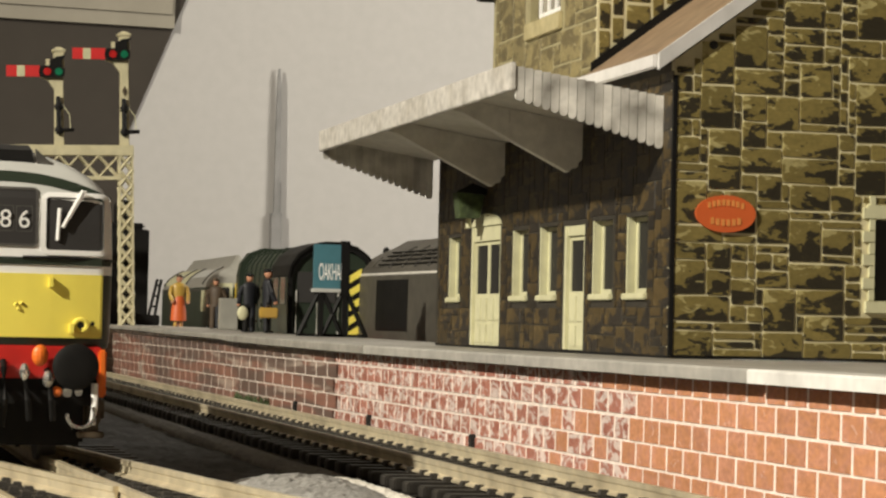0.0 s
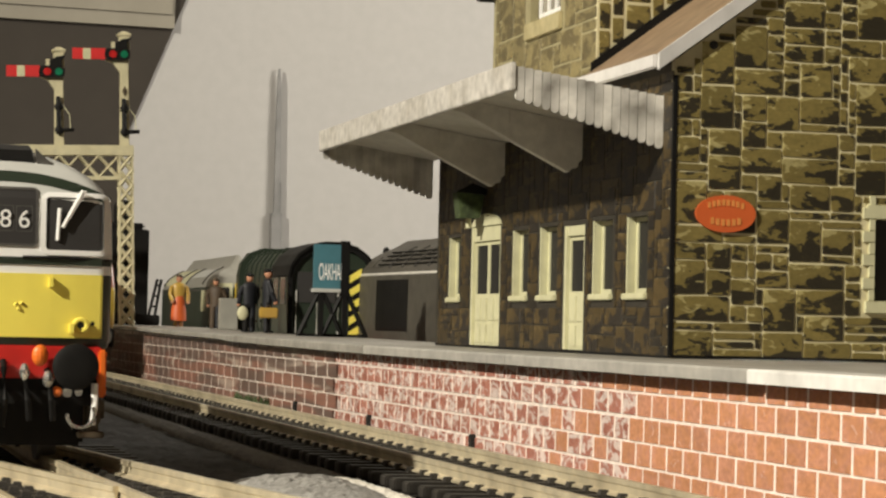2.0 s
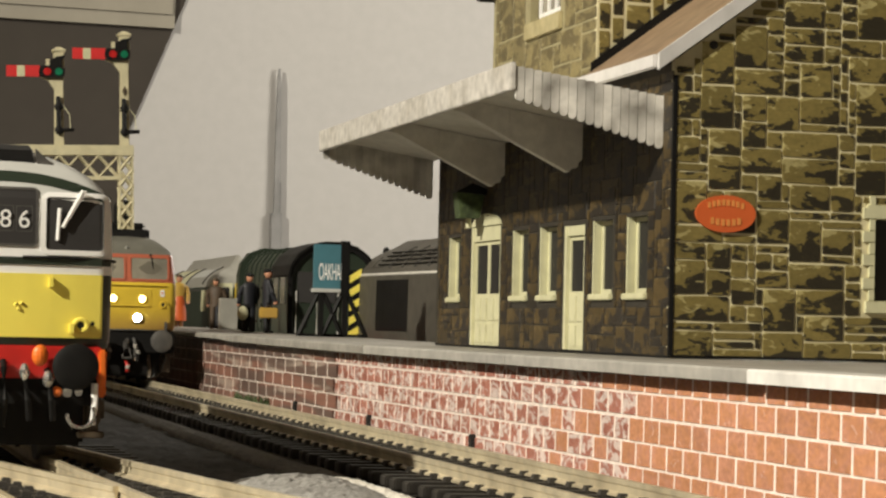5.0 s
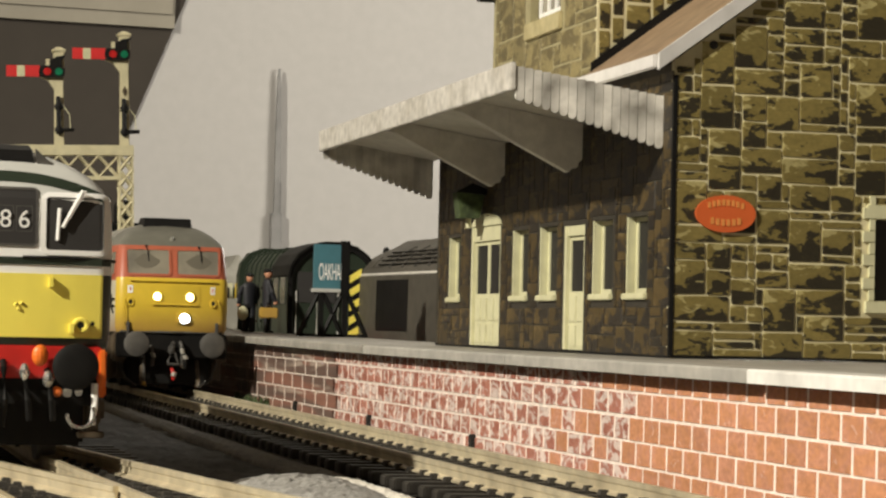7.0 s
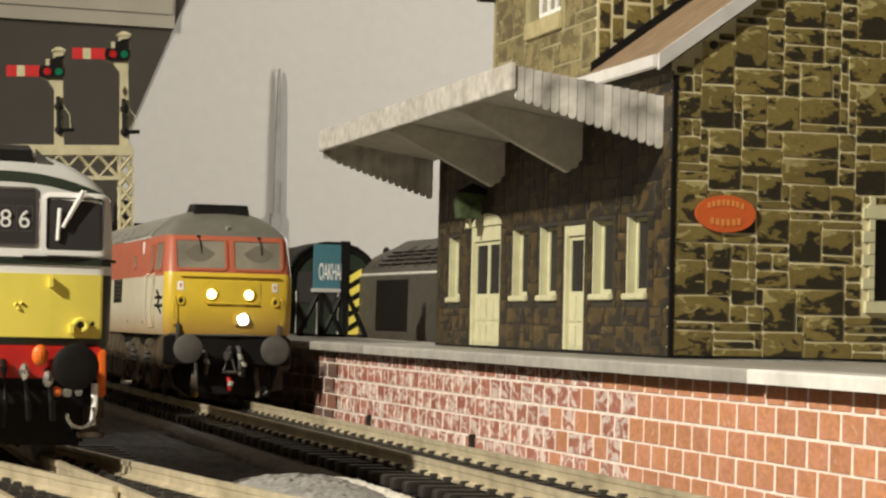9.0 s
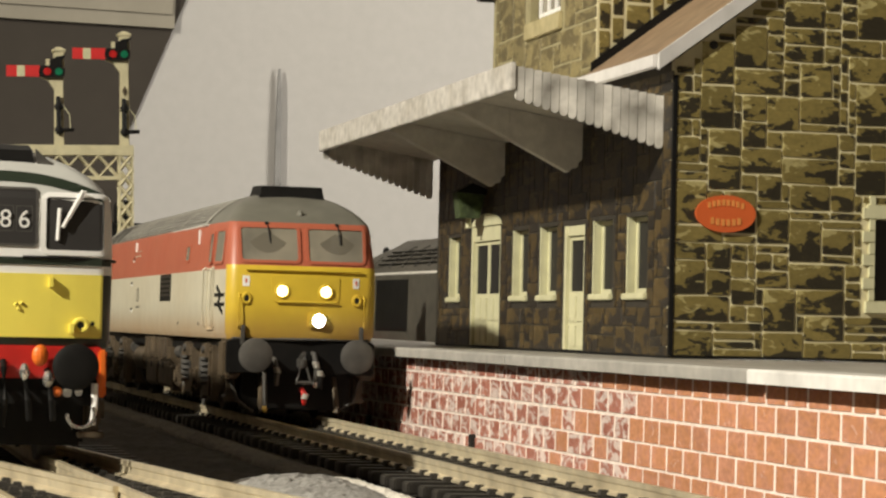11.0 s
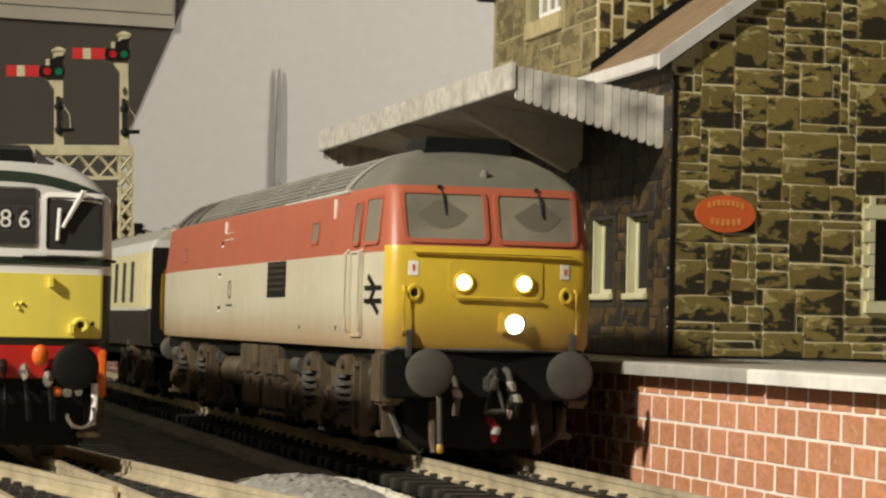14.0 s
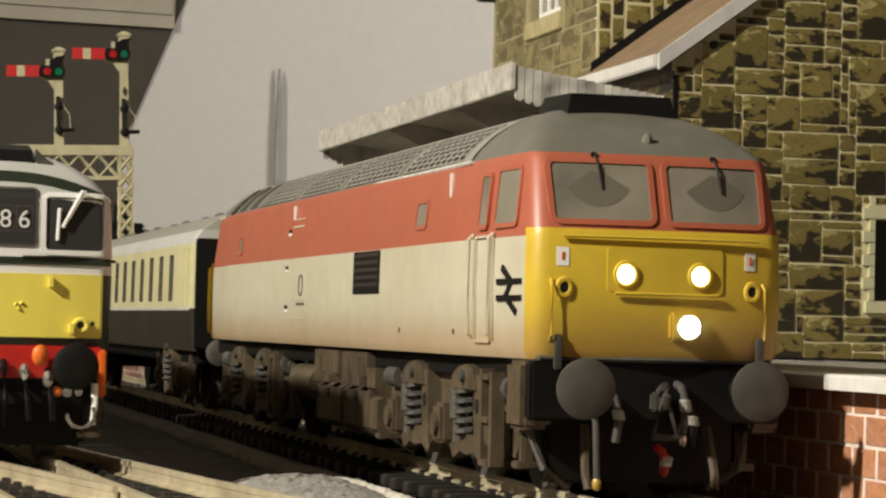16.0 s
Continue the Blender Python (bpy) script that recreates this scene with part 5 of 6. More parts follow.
for d in (0, 3.2):
    part("stile", tube(B(), [(-2 + d, 0, 0), (3 + d * 0.6, 2, 22)], 0.7, 6), M["black"], ladder)
for k in range(4):
    part("rung", rod(B(), (-0.8 + k, 0.5 * k, 4 + k * 5), (2.4 + k * 0.8, 0.5 * k, 4 + k * 5), 0.5), M["black"], ladder)
part("foot", box(B(), -8, 4, -3, 4, 0, 5, 0.5), M["black"], ladder)

# ---- stock standing behind the platform ----


def parked_diesel(label, x, y, rz, length, side, roof, end, hw=17.4, top=50.5, lift=0.0):
    t = thing("parked_locomotive", label, "locomotive", x, y, 0, rz)
    lv = [(15 + lift, hw - 0.4, 0.5), (20, hw, 0), (38.5, hw - 0.2, 0.4), (41.5, hw - 1.6, 1.2), (44.5, hw - 4.0, 3), (47.2, hw - 7.6, 6), (49.4, max(1.6, hw - 12), 9), (top, 0.8, 13)]
    b = part("body", band(lv[:3], length, 2, 0.5, lambda c: abs(c.x) > hw - 3 and 2.5 < c.y < length - 2.5), M[side], t, "", True)
    e = part("cab_end", band(lv[:3], length, 2, 0.5, lambda c: not (abs(c.x) > hw - 3 and 2.5 < c.y < length - 2.5)), M[end], t, "", True)
    r = part("roof", band(lv[2:], length, 2, 0.5), M[roof], t, "", True)
    part("chassis", box(B(), -14, 14, 3, length - 3, 5, 15.4, 0.5), M["black"], t)
    for yy in ((40, length - 40) if length > 90 else (length / 2,)):
        part("bogie", box(B(), -13, 13, yy - min(24, length / 2 - 6), yy + min(24, length / 2 - 6), 0.1, 12, 1), M["black"], t)
    return t, lv, b, e, r


# weathered blue-grey diesel with a yellow end next to the building
t, lv, b, e, r = parked_diesel("dusty dark grey model diesel with a yellow far end", 123.5, 678, 3.9, 236, "loco_blue", "loco_blue", "loco_yellow", top=52.4)
part("pale_line", side_panel(lv, -1, 4, 232, 39.0, 39.8, 0.1, 0.15), M["steel_band"], b, "thin pale cantrail line")
part("side_door", side_panel(lv, -1, 168, 206, 19.0, 37.2, 0.6, 0.12), M["black"], b, "large dark side panel")
part("yellow_edge", side_panel(lv, -1, 229, 234.2, 15.6, 41.0, 0.3, 0.2), M["loco_yellow"], b, "yellow wraparound end")
for k in range(6):
    y0 = 120 + k * 15
    part("roof_rib", tube(B(), [(-(between(lv, z)[0] + 0.2), y0, z) for z in (41.5, 44.5, 47.2, 49.4)], 0.5, 5), M["gunmetal"], r)
    for z in (42.6, 44.2, 45.8, 47.2):
        part("roof_slat", box(B(), -(between(lv, z)[0] + 0.7), -(between(lv, z)[0] - 0.4), y0, y0 + 15, z, z + 0.5), M["black"], r)
for y0 in (205, 217):
    part("roof_hatch", side_panel(lv, -1, y0, y0 + 10, 42.0, 46.0, 0.8, 0.3), M["loco_blue"], r)
part("horn", ball(B(), (-6, 232, 48.4), 1.4, 1.2, 1.8), M["black"], r)
# shunter: arched cab with striped end, long ribbed hood behind it
t = thing("parked_shunter", "dark green model shunter with ribbed hood and striped cab end", "locomotive", 80.4, 905, 0)
arch = [(-16.0, 17.0), (-16.2, 38.0), (-15.4, 41.6), (-12.8, 45.6), (-8.6, 48.6), (-3.0, 50.2), (3.0, 50.2), (8.6, 48.6), (12.8, 45.6), (15.4, 41.6), (16.2, 38.0), (16.0, 17.0)]
b = part("cab", extrude_poly(B(), arch, 0, 34, "y"), M["loco_green"], t, "dark green arched cab")
rim = [(x * 1.035, 17 + (z - 17) * 1.035) for x, z in arch]
part("roof", skin(B(), [[(x, y, z) for x, z in rim[1:-1]] + [(x * 0.97, y, 17 + (z - 17) * 0.97) for x, z in rim[1:-1]][::-1] for y in (-2.4, 2.0, 36.0)], cap=True), M["black"], t, "black arched cab roof")
part("cab_rim", skin(B(), [[(x, y, z) for x, z in rim] + [(x * 0.9, y, 17 + (z - 17) * 0.93) for x, z in rim][::-1] for y in (-1.6, -0.1)], cap=True), M["black"], b, "dark rounded end rim")
for y in (6, 20):
    part("cab_window", box(B(), -16.5, -16.0, y, y + 9, 28, 38, 0.1), M["pane_dark"], b, "dark cab side window")
for x0, x1 in ((-13, -6.4), (-5, 1.6)):
    part("cab_window", box(B(), x0, x1, -0.4, 0.2, 28.6, 40, 0.1), M["pane_dark"], b, "dark cab end window")
for x in (-15.2, -13.4, -5.6, 2.4):
    part("handrail", tube(B(), [(x, -0.2, 15.2), (x, -0.9, 16), (x, -0.9, 33)], 0.3, 6), M["steel_band"], b)
panel = part("stripe_panel", box(B(), 6.4, 11.2, -0.5, -0.05, 15.0, 41), M["black"], b, "black panel with yellow diagonal stripes")
for k in range(5):
    z = 15.4 + k * 5.2
    part("wasp_stripe", extrude_poly(B(), [(6.6, z), (11.0, z + 2.8), (11.0, z + 5.6), (6.6, z + 2.8)], -0.75, -0.45, "y"), M["lemon"], panel, "yellow warning stripe")
hood = [(-14.4, 17.0), (-14.6, 39.0), (-13.8, 43.8), (-11.0, 47.8), (-6.0, 49.8), (6.0, 49.8), (11.0, 47.8), (13.8, 43.8), (14.6, 39.0), (14.4, 17.0)]
hb = part("hood", extrude_poly(B(), hood, 34, 106, "y"), M["loco_green"], t, "dark green bonnet with ribs and hinged doors")
for k in range(7):
    y = 38 + k * 10.6
    part("hood_rib", skin(B(), [[(x * 1.03, yy, 17 + (z - 17) * 1.02) for x, z in hood] + [(x * 0.97, yy, 17 + (z - 17) * 0.97) for x, z in hood][::-1] for yy in (y, y + 0.8)], cap=True), M["loco_green"], hb)
    door = part("hood_door", box(B(), -15.1, -14.3, y + 1.6, y + 9.8, 18.6, 36.6, 0.15), M["loco_green"], hb)
    for z in (21, 27.5, 34):
        part("hinge", box(B(), -15.5, -15.0, y + 1.8, y + 3.0, z, z + 0.9), M["black"], door)
part("radiator_arch", skin(B(), [[(x * 1.16, yy, 17 + (z - 17) * 1.05) for x, z in hood] + [(x * 0.95, yy, 17 + (z - 17) * 0.95) for x, z in hood][::-1] for yy in (106.2, 112.0)], cap=True), M["loco_green"], t, "dark green radiator surround")
part("footplate", box(B(), -16.4, 16.4, -1.0, 114, 14.2, 16.9, 0.2), M["black"], t)
part("chassis", box(B(), -9, 9, 2, 112, 3.4, 14.1, 0.4), M["black"], t)
part("buffer_beam", box(B(), -15.6, 15.6, -2.6, -1.1, 10, 16.4, 0.2), M["red_beam"], t, "dull red buffer beam")
buffer_pair(t, z=13.4, r=3.2, x=11.0, out=6.0, base=-2.4, mat="black")
for y in (22, 56, 90):
    wheelset(t, y, 9.0)
    part("coupling_rod_boss", rod(B(), (-10.4, y, 9), (-9.7, y, 9), 1.6), M["red_beam"], t)
# green diesel with patched pale roof and cream cab windows, beyond the platform end
t, lv, b, e, r = parked_diesel("dark green model diesel with pale patched roof and cream cab windows", 106.5, 1256, 0.0, 176, "loco_green", "roof_silver", "loco_green", hw=17.2, top=55.5)
part("roof_patch", side_panel(lv, -1, 118, 168, 40.6, 49.0, 0.8, 0.25), M["cream"], r, "cream patch on the roof")
part("roof_patch", side_panel(lv, -1, 88, 112, 41.0, 49.2, 0.8, 0.25), M["cream"], r, "cream patch on the roof")
part("roof_patch", side_panel(lv, -1, 30, 84, 44.0, 48.4, 0.8, 0.25), M["roof_pale"], r, "pale grey worn roof panel")
for y in (24, 85, 115, 170):
    part("roof_rib", tube(B(), [(-(between(lv, z)[0] + 0.3), y, z) for z in (40.0, 41.5, 44.5, 47.2, 49.4)], 0.6, 5), M["gunmetal"], r)
part("side_line", side_panel(lv, -1, 4, 172, 36.6, 37.4, 0.1, 0.1), M["gunmetal"], b)
for x0, x1, mat in ((-15.8, -12.4, "cream"), (-11.6, -4.8, "cream"), (-3.6, 3.6, "loco_yellow")):
    post = part("cab_front_panel", front_panel(lv, 0.5, x0, x1, 23.0, 40.6, 0.5, 0.05, 0.25), M[mat], e, "cream and amber cab window surround")
    if x1 - x0 > 5:
        part("cab_pane", front_panel(lv, 0.5, x0 + 1.6, x1 - 1.6, 29, 38.6, 0.5, 0.35, 0.05), M["pane_dark"], post)
for y in (10, 18):
    part("side_window_frame", side_panel(lv, -1, y, y + 6, 26, 37, 0.5, 0.2), M["cream"], b, "cream cab side window frame")


def siding(x, y0, y1, rz=0.0):
    road = thing("siding_track", "steel rails on dark sleepers under the parked stock", "track", x, y0, 0, rz, kind="structure")
    for d in (-1, 1):
        rail_run("rail", [(d * 8.25, 0), (d * 8.25, y1 - y0)], road)
    for k in range(int((y1 - y0) / 8.4)):
        o = new("sleeper", sm)
        o.parent = road
        o.location = (0, (4 + k * 8.4) * S, 0)


siding(80.4, 890, 1040)
siding(106.5, 1240, 1460)
siding(123.5, 672, 920, 3.9)

# ---- station nameboard ----
sign = thing("station_nameboard", "blue station nameboard on black trestle legs reading OAKHAM", "sign", 53.6, 800, plat_z(800), 0)
sign.matrix_basis = sign.matrix_basis @ Matrix.Diagonal((0.90, 0.90, 0.90, 1))
part("board", box(B(), -1.2, 8.8, 0.0, 1.6, 17.2, 33.4, 0.2), M["sign_blue"], sign, "blue board with white lettering")
part("board_end", box(B(), 8.8, 12.0, -0.4, 2.2, 14.6, 34.8, 0.2), M["black"], sign)
bt = part("board_ledge", box(B(), -1.8, 8.8, -0.8, 1.8, 16.0, 17.4, 0.2), M["roof_pale"], sign)
cu_ = bpy.data.curves.new("board_lettering", "FONT")
cu_.body, cu_.size, cu_.extrude, cu_.align_x = "OAKHAM", 9.0 * S, 0.06 * S, "LEFT"
cu_.space_character = 0.9
cu_.materials.append(M["white_paint"])
o = new("board_lettering", cu_)
o.parent = sign
o.matrix_basis = pose(0.5 * S, -0.1 * S, 20.6 * S, 90, 0, 0) @ Matrix.Diagonal((0.27, 0.95, 1, 1))
for x in (1.8, 10.6):
    for d in (-1, 1):
        bm = tube(B(), [(x + d * 8.0, 0.8, 0.4), (x + d * 0.6, 0.8, 16.5)], 0.9, 4)
        part("trestle_leg", bm, M["black"], sign, "black raking leg")
    part("trestle_post", box(B(), x - 0.9, x + 0.9, 0.0, 1.6, 0, 17, 0.1), M["black"], sign)
    part("trestle_foot", box(B(), x - 8.6, x + 8.6, -0.4, 2.0, 0, 1.0, 0.1), M["black"], sign)

# ---- little painted figures ----


def figurine(name, label, x, y, height, colours, rz=0, seated=False, dress=False, bag=None):
    """One plain mesh: a painted cast figure on the platform."""
    bm = B()
    k = height / 23.0
    def add(fn, m):
        n = len(bm.faces)
        fn()
        bm.faces.ensure_lookup_table()
        for f in bm.faces[n:]:
            f.material_index = m
    if dress:
        add(lambda: skin(bm, [[(r * math.cos(math.tau * i / 12), r * 0.8 * math.sin(math.tau * i / 12), z) for i in range(12)] for r, z in ((3.2, 2.6), (2.9, 8), (2.0, 13.5))], cap=True), 1)
        add(lambda: (rod(bm, (-1.1, 0, 0), (-0.9, 0, 3.5), 0.9), rod(bm, (1.1, 0, 0), (0.9, 0, 3.5), 0.9)), 2)
    else:
        add(lambda: (rod(bm, (-1.2, 0.2, 0.6), (-0.9, 0, 11), 1.1, 1.4), rod(bm, (1.2, -0.3, 0.6), (0.9, 0, 11), 1.1, 1.4)), 1)
        add(lambda: (box(bm, -1.9, -0.5, -1.8, 0.9, 0, 0.8, 0.2), box(bm, 0.5, 1.9, -2.0, 0.7, 0, 0.8, 0.2)), 3)
    add(lambda: skin(bm, [[(a * math.cos(math.tau * i / 12), b * math.sin(math.tau * i / 12), z) for i in range(12)] for a, b, z in ((2.2, 1.5, 10), (2.3, 1.5, 13), (3.0, 1.7, 17.4), (2.6, 1.4, 18.8), (0.9, 0.9, 19.6))], cap=True), 0)
    add(lambda: (tube(bm, [(-2.8, 0, 18), (-3.7, -0.6, 14.6), (-3.2, -1.8, 11.4)], 0.85, 8), tube(bm, [(2.8, 0, 18), (3.6, -0.4, 14.6), (3.3, -1.2, 11.2)], 0.85, 8)), 0)
    add(lambda: (ball(bm, (0, -0.1, 21.3), 1.2, 1.35, 1.8, 10), ball(bm, (-3.2, -2.0, 10.9), 0.75), ball(bm, (3.3, -1.4, 10.7), 0.75)), 2)
    add(lambda: (ball(bm, (0, 0.1, 22.3), 1.3, 1.45, 0.95, 10), rod(bm, (0, -0.3, 22.2), (0, -0.3, 22.5), 1.55)), 3)
    bmesh.ops.scale(bm, vec=(k * 1.15, k * 1.15, k), verts=bm.verts)
    o = part(name, bm, [M[c] for c in colours], None, "", True)
    o.matrix_basis = pose(x * S, y * S, plat_z(y) * S, 0, 0, rz)
    return tagged(o, label, "figurine", "figures on the platform")


M["brown_cloth"] = material("brown_paint", (0.075, 0.05, 0.03), 0.6)
M["navy_cloth"] = material("navy_paint", (0.012, 0.013, 0.018), 0.6)
figurine("platform_figurine", "small cast figurine in yellow top and red skirt", 51.8, 1100, 23.0, ("loco_yellow", "orange_sign", "skin", "brown_cloth"), 10, dress=True)
figurine("platform_figurine", "small cast figurine in brown jacket and dark trousers", 54.0, 1010, 20.6, ("brown_cloth", "navy_cloth", "skin", "brown_cloth"), 160)
figurine("platform_figurine", "small cast figurine in black coat and cap", 50.6, 910, 21.6, ("navy_cloth", "navy_cloth", "skin", "black"), 200)
figurine("platform_figurine", "small cast figurine in black uniform carrying a case", 55.2, 898, 23.2, ("navy_cloth", "navy_cloth", "skin", "black"), 90)
box_t = thing("platform_locker", "plain grey metal locker box on the platform", "locker", 57.6, 1000, plat_z(1000))
part("locker_body", box(B(), -3.6, 3.6, -3, 3, 0, 12.6, 0.3), M["roof_silver"], box_t)
case = thing("yellow_suitcase", "small yellow suitcase held beside a figurine", "suitcase", 54.6, 892, plat_z(892) + 5.4)
part("case_body", box(B(), -3.4, 3.4, -1, 1, 0, 3.8, 0.4), M["loco_yellow"], case)
part("case_handle", torus(B(), (0, 0, 3.7), (0, 1, 0), 0.9, 0.22, 10, (0, 180)), M["brown_cloth"], case)
bag = thing("round_straw_bag", "pale round straw bag", "bag", 47.2, 904, plat_z(904) + 4.6)
part("bag_body", ball(B(), (0, 0, 2.4), 2.1, 1.0, 2.6, 14), M["cream"], bag)
# small figurine at the near end of the platform
figurine("platform_figurine", "small cast figurine in pink clothes near the building", 86.5, 425, 22.0, ("skin", "skin", "skin", "orange"), 0)

# ---- on the far wall ----
mast = thing("church_spire_model", "slender grey spire model standing before the wall", "spire", 212.2, 1743, -6.2)
part("tower", box(B(), -3.6, 4.0, -4, 4, 0, 106, 0.4), M["mast"], mast)
bm = B()
skin(bm, [[(-1.6 * k, -2 * k, z), (2.4 * k, -2 * k, z), (2.4 * k, 2 * k, z), (-1.6 * k, 2 * k, z)] for k, z in ((1.0, 106), (0.95, 160), (0.7, 200), (0.35, 210))], cap=True)
part("spire", bm, M["mast"], mast, "thin tapering grey spire")
part("spire_edge", box(B(), 2.2, 3.6, -1, 1, 106, 128, 0.2), M["mast"], mast)

# loft slope, its shade put into a dark colour, and purlin at the back
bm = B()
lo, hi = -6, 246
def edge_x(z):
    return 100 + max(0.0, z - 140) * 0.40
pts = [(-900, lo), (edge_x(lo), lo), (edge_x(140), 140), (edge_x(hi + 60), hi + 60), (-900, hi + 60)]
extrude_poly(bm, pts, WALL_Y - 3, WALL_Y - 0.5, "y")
solid("alcove_panel", bm, M["wall_shaded"], "sloping loft panel, coloured dark brown-grey for its shade", "wall panel")
bm = B()
extrude_poly(bm, [(-900, 239), (135.5, 228.5), (137, 330), (-900, 330)], WALL_Y - 9, WALL_Y - 3.2, "y")
extrude_poly(bm, [(-900, 252), (133.5, 238), (135, 330), (-900, 330)], WALL_Y - 12, WALL_Y - 9.2, "y")
solid("roof_beam", bm, M["beam"], "pale painted roof beam across the corner", "beam")

# ---- joinery of the station ----
for y0, y1, z0, z1 in FRONT_HOLES[:5]:
    bm = B()
    xa = 1.75
    box(bm, xa, xa + 0.8, y0 - GY, y0 - GY + 1.0, z0 - PZ, z1 - PZ)
    box(bm, xa, xa + 0.8, y1 - GY - 1.6, y1 - GY, z0 - PZ, z1 - PZ)
    box(bm, xa, xa + 0.8, y0 - GY + 1.0, y1 - GY - 1.6, z1 - PZ - 0.9, z1 - PZ)
    box(bm, xa, xa + 0.8, y0 - GY + 1.0, y1 - GY - 1.6, z0 - PZ, z0 - PZ + 1.0)
    wf = part("window", bm, M["cream"], station, "cream painted window frame")
    # pale painted reveal at the far side
    part("reveal", box(B(), -0.05, 2.2, y1 - GY - 0.35, y1 - GY + 0.3, z0 - PZ, z1 - PZ), M["cream"], wf)
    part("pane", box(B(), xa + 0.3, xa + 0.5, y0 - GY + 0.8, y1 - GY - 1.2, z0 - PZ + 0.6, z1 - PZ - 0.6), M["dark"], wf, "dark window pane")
    part("sill", box(B(), -0.9, 1.6, y0 - GY - 0.8, y1 - GY + 0.9, z0 - PZ - 1.3, z0 - PZ - 0.02, 0.2), M["cream"], wf, "projecting cream sill")
for y0, y1, z0, z1 in FRONT_HOLES[5:]:
    double = y1 - y0 > 20
    d = part("door_frame", box(B(), -0.1, 1.9, y1 - GY - 1.6, y1 - GY, 0.1, z1 - PZ - 0.02), M["cream"], station, "cream door frame")
    part("jamb", box(B(), 0.1, 1.9, y0 - GY, y0 - GY + 0.8, 0.1, z1 - PZ - 0.02), M["cream"], d)
    part("lintel", box(B(), 0.1, 1.9, y0 - GY + 0.8, y1 - GY - 1.6, z1 - PZ - 2.2 - (1.5 if double else 0), z1 - PZ - 0.02), M["cream"], d)
    a, b = y0 - GY + 0.85, y1 - GY - 1.65
    top = z1 - PZ - 2.3 - (1.5 if double else 0)
    n = 2 if double else 1
    for k in range(n):
        u, v = a + (b - a) * k / n + 0.05, a + (b - a) * (k + 1) / n - 0.05
        bm = B()
        box(bm, 0.7, 1.5, u, v, 0.2, 13.2)
        box(bm, 0.7, 1.5, u, u + 0.9, 13.2, top)
        box(bm, 0.7, 1.5, v - 0.9, v, 13.2, top)
        box(bm, 0.7, 1.5, u + 0.9, v - 0.9, top - 0.9, top)
        leaf = part("door", bm, M["cream"], station, "cream panelled door")
        for p0, p1 in ((1.2, 5.8), (6.6, 12.2)):
            m = (u + v) / 2
            for s0, s1 in ((u + 0.9, m - 0.3), (m + 0.3, v - 0.9)):
                part("door_panel", box(B(), 0.45, 0.72, s0, s1, p0, p1, 0.1), M["cream"], leaf)
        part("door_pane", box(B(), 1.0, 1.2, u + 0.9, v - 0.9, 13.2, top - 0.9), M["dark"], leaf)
    if double:
        bm = B()
        pts = [(a - 1.4, 0)] + [((a + b) / 2 - (b - a + 2.8) / 2 * math.cos(radians(t)), 3.0 * math.sin(radians(t))) for t in range(20, 180, 20)] + [(b + 1.4, 0)]
        extrude_poly(bm, [(y, z + z1 - PZ) for y, z in pts], -0.35, 0.0, "x")
        part("door_arch", bm, M["cream"], d, "curved cream door head")
# gable window with quoined surround
k = 0
z = 25.8
while z < 44.4:
    h = 2.3
    w = 2.6 if k % 2 else 1.3
    part("quoin", box(B(), 97.6 - w - FW, 97.55 - FW, -0.55, 0.4, z + 2.2 - PZ, z + 2.2 + h - 0.12 - PZ, 0.08), M["cream"], gable_wall, "pale window quoin")
    z += h
    k += 1
part("lintel", box(B(), 95.8 - FW, 110 - FW, -0.6, 0.4, 44.1 - PZ, 46.8 - PZ, 0.1), M["cream"], gable_wall, "pale stone lintel")
part("sill", box(B(), 95.6 - FW, 110 - FW, -0.9, 0.4, 25.6 - PZ, 27.9 - PZ, 0.1), M["cream"], gable_wall, "pale stone sill")
part("gable_pane", box(B(), 97.8 - FW, 107.8 - FW, 1.2, 1.5, 28.2 - PZ, 43.8 - PZ), M["pane_dark"], gable_wall, "dark window pane")
# upper window: dark reveal, white sash
u0, u1, z0, z1 = TOWER_HOLES[0]
sash = part("sash_window", box(B(), 2.0 - 0.6 + 1.2, 2.0 + 1.2, u0 - GY + 2, u0 - GY + 3.0, z0 - PZ + 1, z1 - PZ), M["white_paint"], station, "white sash window")
for a in (u0 + 8, u0 + 14, u1 - 3.4):
    part("glazing_bar", box(B(), 2.6, 3.2, a - GY, a - GY + 0.9, z0 - PZ + 1.9, z1 - PZ), M["white_paint"], sash)
for z in (z0 + 1.0, z0 + 9):
    part("glazing_bar", box(B(), 2.6, 3.2, u0 - GY + 3.0, u1 - GY - 2.5, z - PZ, z - PZ + 0.9), M["white_paint"], sash)
part("upper_pane", box(B(), 3.3, 3.5, u0 - GY, u1 - GY, z0 - PZ, z1 - PZ), M["pane"], sash, "grey window pane")
part("upper_sill", box(B(), 0.2, 1.3, u0 - GY - 2, u1 - GY + 2, z0 - PZ - 4.0, z0 - PZ - 0.05, 0.2), M["stone_light"], tower_wall, "pale stone sill band")
# dark eaves over the upper storey
part("upper_eaves", box(B(), -2.5, 30, TY1 - GY - 2, TY1 - GY + 3.5, 101.8 - PZ, 103.6 - PZ, 0.2), M["black"], station)
